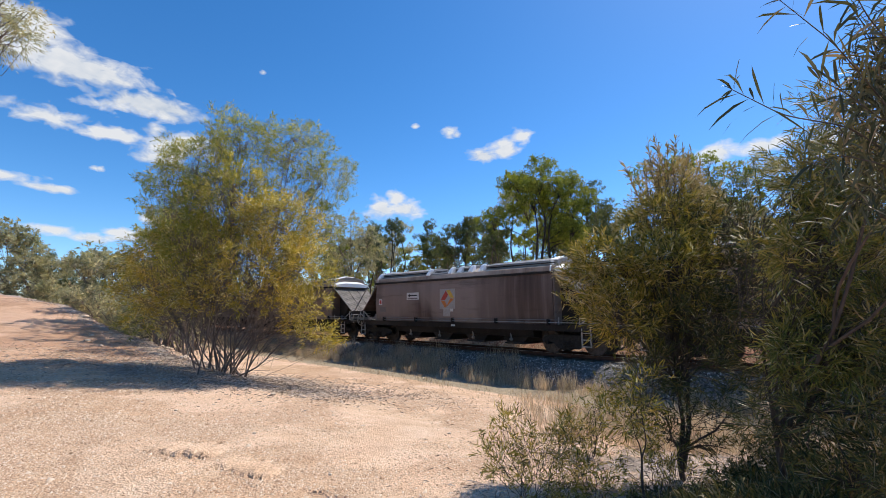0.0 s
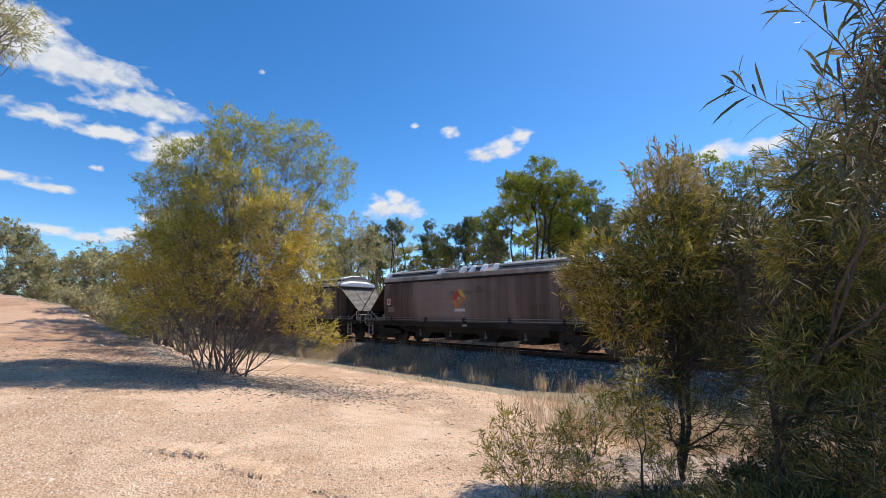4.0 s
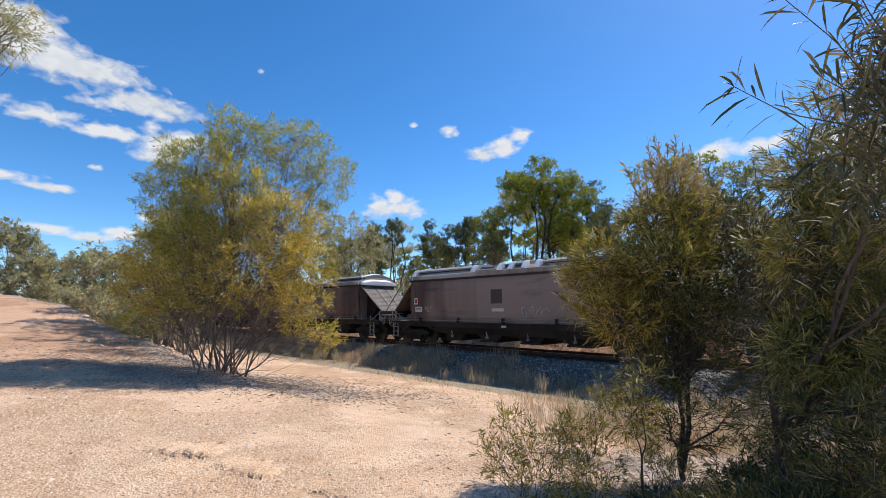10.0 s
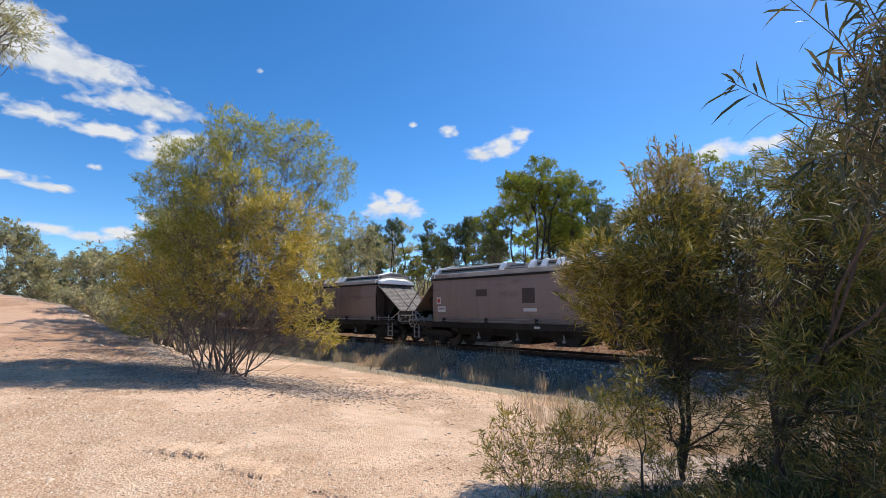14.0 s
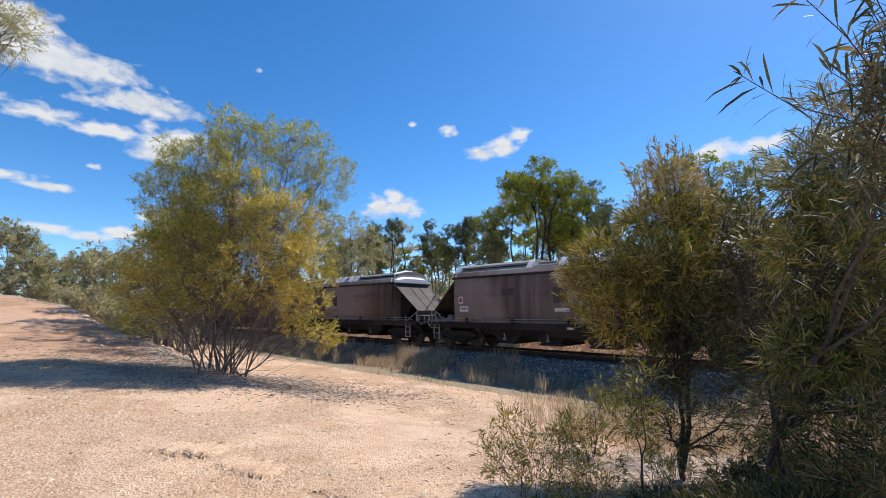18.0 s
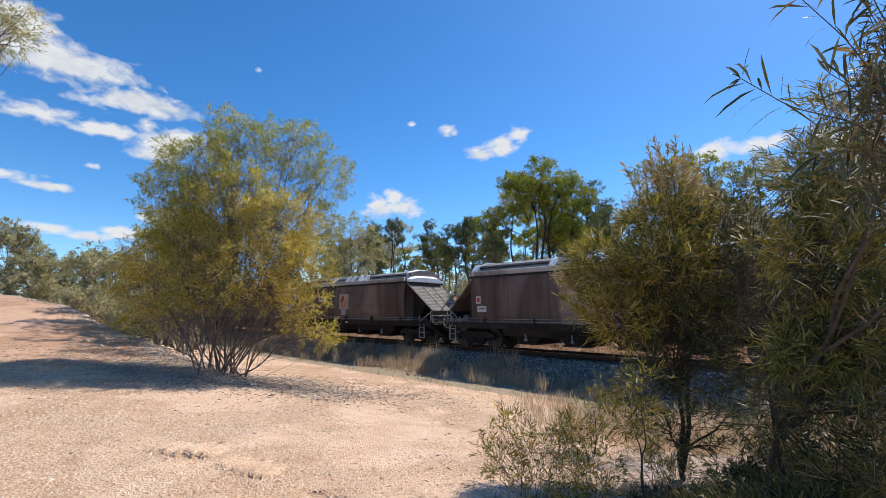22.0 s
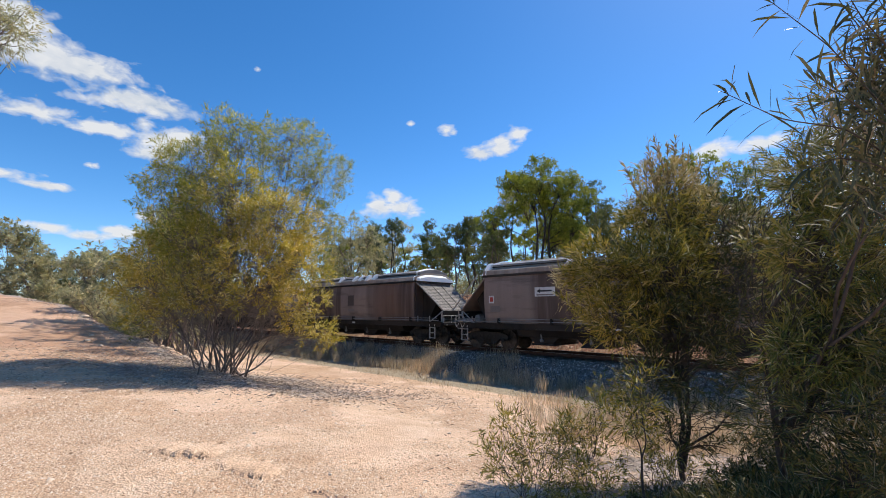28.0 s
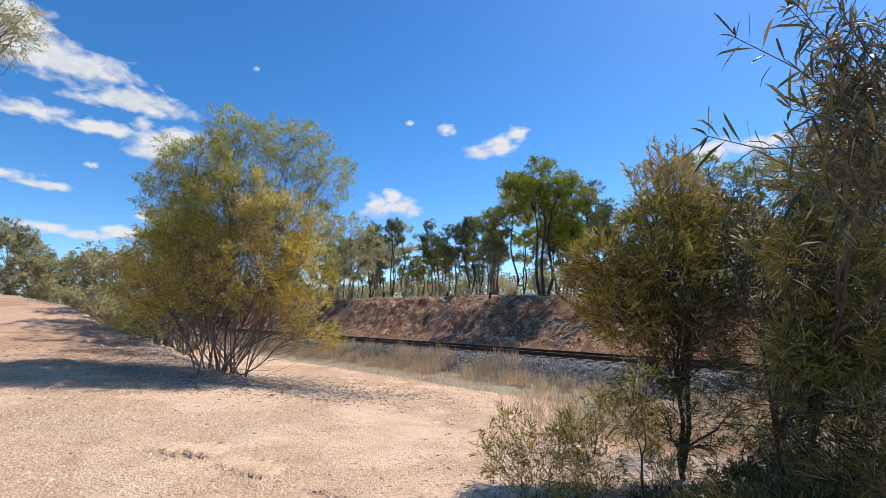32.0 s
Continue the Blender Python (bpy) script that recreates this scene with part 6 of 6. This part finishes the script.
# ---- clouds, far beyond everything ----
def cloud_material():
    k = Mat("cloud", 1.0)
    shift = k.n.new("ShaderNodeVectorMath")
    shift.operation = "ADD"
    k.l.new(k.coords((1 / 75, 1 / 46, 0)), shift.inputs[0])
    cmb = k.n.new("ShaderNodeCombineXYZ")
    k.l.new(k.math("MULTIPLY", k.object_random(), 91.0), cmb.inputs[2])
    k.l.new(cmb.outputs[0], shift.inputs[1])
    nz = k.noise(1.0, 8, 0.52, shift.outputs[0], 0.3)
    body = k.math("ADD", k.attr("body"), k.math("MULTIPLY", k.math("SUBTRACT", nz, 0.5), 1.5))
    alpha = k.ramp(body, [(0.1, (0, 0, 0)), (0.32, (0.42, 0.42, 0.42)), (0.62, (0.97, 0.97, 0.97))])
    # painted cloud shading: blue-grey underside rising to a sunlit white top
    tone = k.ramp(k.math("ADD", k.attr("lift"), k.math("MULTIPLY", k.math("SUBTRACT", nz, 0.5), 0.8)), [(0.05, (0.62, 0.71, 0.84)), (0.5, (0.95, 0.97, 1.0))])
    # the sheet glows by itself in place of sunlight on the cloud
    em = k.n.new("ShaderNodeEmission")
    k.l.new(tone, em.inputs[0])
    em.inputs[1].default_value = 0.84
    tr = k.n.new("ShaderNodeBsdfTransparent")
    ms = k.n.new("ShaderNodeMixShader")
    k.l.new(alpha, ms.inputs[0])
    k.l.new(tr.outputs[0], ms.inputs[1])
    k.l.new(em.outputs[0], ms.inputs[2])
    k.l.new(ms.outputs[0], k.n["Material Output"].inputs[0])
    return k.m


CLOUD = cloud_material()
FAR = 2600.0
TILT = radians(7.99)


def sky_place(h, v):
    """A far place by its offset from the view's middle, in tangents across and up."""
    d = Vector((h, math.cos(TILT) - v * math.sin(TILT), math.sin(TILT) + v * math.cos(TILT))).normalized()
    return Vector(EYE) + d * FAR


clouds = []


def cloud(h, v, drift, lumps, roll=0, veil=0.0):
    """A thin cloud about a middle; its lumps are offsets and half sizes, all in thousandths of the view's tangent."""
    m = FAR / 1000
    x0, x1 = min(l[0] - l[2] for l in lumps) * 1.25 - 12, max(l[0] + l[2] for l in lumps) * 1.25 + 12
    y0, y1 = min(l[1] - l[3] for l in lumps) * 1.25 - 12, max(l[1] + l[3] for l in lumps) * 1.25 + 12
    gx, gy = np.meshgrid(np.linspace(x0, x1, 49), np.linspace(y0, y1, 25))
    body = np.full(gx.shape, -1.0)
    for lx, ly, rx, ry in lumps:
        d = np.sqrt(((gx - lx) / rx) ** 2 + ((gy - ly) / ry) ** 2)
        body = np.maximum(body, 0.95 - veil - 1.15 * d)
    q = (np.arange(24)[:, None] * 49 + np.arange(48)[None]).ravel()
    tri = np.concatenate([np.stack([q, q + 1, q + 50], 1), np.stack([q, q + 50, q + 49], 1)])
    me = fast_mesh("cloud", np.stack([gx * m, gy * m, gx * 0], -1).reshape(-1, 3), tri, CLOUD, True)
    for name, val in (("body", body), ("lift", (gy - y0) / (y1 - y0))):
        me.attributes.new(name, "FLOAT", "POINT").data.foreach_set("value", val.ravel().astype(np.float32))
    ob = tagged(new("cloud", me), "small white fair-weather cloud in a blue sky", "cloud", kind="structure")
    ob.visible_shadow = False
    clouds.append((ob, h / 1000, v / 1000, drift[0] / 1000, drift[1] / 1000, roll))


cloud(-800, 392, (-33, 13), ((-150, 22, 120, 48), (-20, 10, 150, 42), (-80, 48, 76, 46), (100, -22, 110, 26)), 0, -0.12)
cloud(-885, 300, (-33, 14), ((-110, 8, 84, 40), (-10, 0, 120, 34)), 0, 0.22)
cloud(-675, 304, (-30, 13), ((-50, 4, 96, 26), (30, 2, 80, 24), (20, -22, 56, 26)), 0, 0.26)
cloud(-640, 226, (-18, 12), ((-70, 12, 90, 20), (20, 8, 100, 32), (50, 20, 64, 32), (0, -18, 54, 22)))
cloud(-935, 152, (-12, 7), ((-40, 4, 80, 17), (30, -5, 60, 11)))
cloud(-838, 34, (-9, 6), ((-30, 4, 60, 14), (30, -4, 50, 14)))
cloud(-708, 30, (-8, 6), ((0, 0, 60, 18), (-20, 5, 40, 15)))
cloud(-660, 70, (-9, 6), ((0, 0, 34, 17),))
cloud(-784, 182, (-14, 8), ((0, 0, 26, 12),), 0, 0.3)
cloud(130, 228, (-9, 6), ((-38, -14, 60, 26), (10, -2, 50, 34), (45, 22, 40, 28)))
cloud(16, 262, (-9, 6), ((0, 0, 46, 22), (14, -4, 30, 16)), 0, 0.2)
cloud(-62, 276, (-12, 7), ((0, 0, 20, 13),), 0, 0.3)
cloud(-105, 92, (-8, 4), ((-30, 0, 60, 40), (20, 0, 62, 36), (0, 18, 40, 34)))
cloud(680, 222, (-6, 6), ((-40, 4, 54, 34), (30, 2, 62, 24)))
cloud(-405, 398, (-14, 8), ((0, 0, 20, 11),), 0, 0.3)
cloud(940, 250, (-6, 6), ((0, 0, 90, 30), (-40, 10, 40, 24)))

# ---- the bough that sways close to the camera ----
BOUGH_AT = Vector((2.2, 1.9, 1.84))      # where it leaves the verge bush
rng = np.random.default_rng(91)
wood, top = Soup(), Soup()


def at_screen(px, py, depth):
    """A place by tangents times a thousand from the view's middle, at a depth, over the bough's foot."""
    h, v = px / 1000, py / 1000
    d = Vector((h, math.cos(TILT) - v * math.sin(TILT), math.sin(TILT) + v * math.cos(TILT)))
    return np.array(Vector(EYE) + d * depth - BOUGH_AT)


def leafy(points, r0, n, ln, rng, spread=0.35, start=0.1, width=0.0115):
    """A twig with long narrow leaves set by turns on either side, ending in a small tuft."""
    pts = np.array(points)
    t = np.linspace(0, len(pts) - 1, 16)
    path = np.stack([np.interp(t, np.arange(len(pts)), pts[:, c]) for c in range(3)], 1)
    path[1:-1] = (path[:-2] + path[1:-1] * 2 + path[2:]) / 4
    wood.add(*tube(path, np.linspace(r0, 0.0016, 16), 6))
    tt = np.concatenate([np.linspace(start, 0.98, n - 5), np.full(5, 0.99)]) * 15
    base = np.stack([np.interp(tt, np.arange(16), path[:, c]) for c in range(3)], 1)
    j = np.clip(tt.astype(int), 0, 14)
    along = unit(path[j + 1] - path[j])
    side = unit(np.cross(along, np.array([0.15, 1.0, 0.1]))) * np.where(np.arange(n) % 2, 1.0, -1.0)[:, None]
    way = along * rng.uniform(0.25, 0.9, (n, 1)) + side * rng.uniform(0.4, 1.0, (n, 1)) + rng.normal(size=(n, 3)) * spread
    size = ln * rng.uniform(0.6, 1.15, n)
    size[-5:] *= 0.45
    top.add(*blades(base, way, size, width * rng.uniform(0.7, 1.1, n), rng, 0.3, True))


for points in (((1010, 150), (858, 254), (710, 279), (590, 339)), ((1010, 210), (911, 339), (824, 441), (696, 543)), ((1020, 300), (960, 430), (900, 500), (850, 590)),
               ((1030, 100), (930, 170), (840, 190), (770, 170)), ((1040, 330), (1000, 420), (960, 520), (940, 600)), ((1010, 240), (930, 270), (850, 330), (790, 360))):
    leafy([at_screen(px + 60, py + 22, 2.05 - 0.05 * a) for a, (px, py) in enumerate(points)], 0.0045, 34, 0.205, rng, 0.3, 0.1, 0.014)
for a in range(46):
    x0, y0 = rng.uniform(860, 1060), rng.uniform(110, 540)
    if x0 < 800 + 0.45 * y0:
        x0 += 90
    leafy([at_screen(x0 + 150, y0 - 150, 2.2), at_screen(x0 + 60, y0 - 40, 2.15), at_screen(x0, y0, 2.1), at_screen(x0 - 60, y0 + 70 * rng.normal(), 2.05)], 0.0032, 34, 0.14, rng, 0.45, 0.1, 0.0098)
# the limbs that carry these twigs from the bush's trunk
root = np.array(verge.location) + np.array([-0.15, -0.1, 0.7]) - np.array(BOUGH_AT)
for px, py in ((1110, 60), (1100, 240), (1120, 420)):
    wood.add(*tube(curve_path(root, at_screen(px, py, 2.2), unit(np.array([0.15, -0.35, 1.0])), rng, 0.3, 12), np.linspace(0.018, 0.005, 12), 7))
bough = child("bough", wood.mesh("bough", BARK_DARK, True), verge, "swaying overhanging bough with long narrow leaves")
bough.location = BOUGH_AT - verge.location
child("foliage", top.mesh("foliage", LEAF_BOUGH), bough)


# ---- what moves ----
def travel(t):
    """How far the train has gone along the line after t seconds."""
    q = min(t, 29.0)
    c = (-1.0298e-06, 9.4429e-05, -2.33948e-03, -3.50967e-03)
    return PITCH * (t + (((c[0] * q + c[1]) * q + c[2]) * q + c[3]) * q)


START = 14.05     # the first wagon's middle along the line


def motions():
    for num, w in wagons:
        rows = []
        for t in np.arange(0, 32.1, 2.0):
            s = START + travel(float(t)) - num * PITCH
            x, y = line_xy(s, 0.0)
            rows.append((float(t), pose(x, y, RAIL + 0.003, 0, 0, HEADING)))
        walk(w, rows)
        # wheels roll while the wagon passes the view
        inside = [a for a in range(0, 961) if -9 < START + travel(a / 30) - num * PITCH < 32]
        for bogie in (o for o in w.children if o.name.startswith("bogie")):
            for ws in (o for o in bogie.children if o.name.startswith("wheelset")):
                rest = ws.location.copy()
                if not inside:
                    continue
                t0 = inside[0]
                frames = sorted({0, 960, *inside})
                rr = []
                for a in frames:
                    b = min(max(a, inside[0]), inside[-1])
                    ang = math.degrees((travel(b / 30) - travel(t0 / 30)) / 0.43)
                    rr.append((a / 30, pose(rest.x, rest.y, rest.z, 0, ang, 0)))
                walk(ws, rr)
    for ob, h, v, dh, dv, roll in clouds:
        rows = []
        for t in (0.0, 8.0, 16.0, 24.0, 32.0):
            p = sky_place(h + dh * t / 32, v + dv * t / 32)
            m = (Vector(EYE) - p).to_track_quat("Z", "Y").to_matrix().to_4x4()
            rows.append((t, Matrix.Translation(p) @ m @ pose(0, 0, 0, 0, 0, roll)))
        walk(ob, rows)
    sway = ((0, 0), (0.5, 0.4), (1, 1.8), (1.5, -1.2), (2, -2.4), (2.5, 0), (3, 0.2), (3.5, -0.9), (5.5, -1.3), (6.5, -0.6), (7.5, -1.4), (9, -1.0), (10.5, -0.8),
            (12, -1.4), (13.5, -1.8), (14.5, -1.2), (16.5, -2.4), (18, -3.8), (19.5, -5.2), (20, -5.2), (20.5, -3.0), (21.5, -4.8), (22.5, -1.6), (23.5, -3.0), (24.5, -2.0),
            (25.5, -1.4), (27.5, -0.2), (28, 1.4), (28.5, 0.5), (29, 0.5), (29.5, 1.6), (30, 1.6), (30.5, 1.2), (31, 1.9), (31.5, 6.6), (32, 11.7))
    # crowns lean a little with the wind
    wind = ((0, 6), (3, 4), (5.5, 1), (8, 3), (9.5, 1), (10.5, 4), (11.5, -1), (12.5, -4), (14.5, 4), (16.5, -7), (17.5, 1), (19, -2), (20.5, 1), (22, -4), (23.5, -1), (24.5, -7), (25.5, -10),
            (27.5, -18), (28.5, -12), (29.5, -13), (30.5, -5), (31.2, 3), (32, 3))
    for root, gain in ((hero, 0.055), (twin, 0.05), (roadside, 0.03)):
        for o in root.children:
            if o.name.startswith("crown") or o.name.startswith("branchwork"):
                walk(o, [(t, pose(0, 0, 0, 0, a * gain, 0)) for t, a in wind])
    home = BOUGH_AT - verge.location
    walk(bough, [(t, pose(home.x, home.y, home.z, 0, -a, 0)) for t, a in sway])


motions()
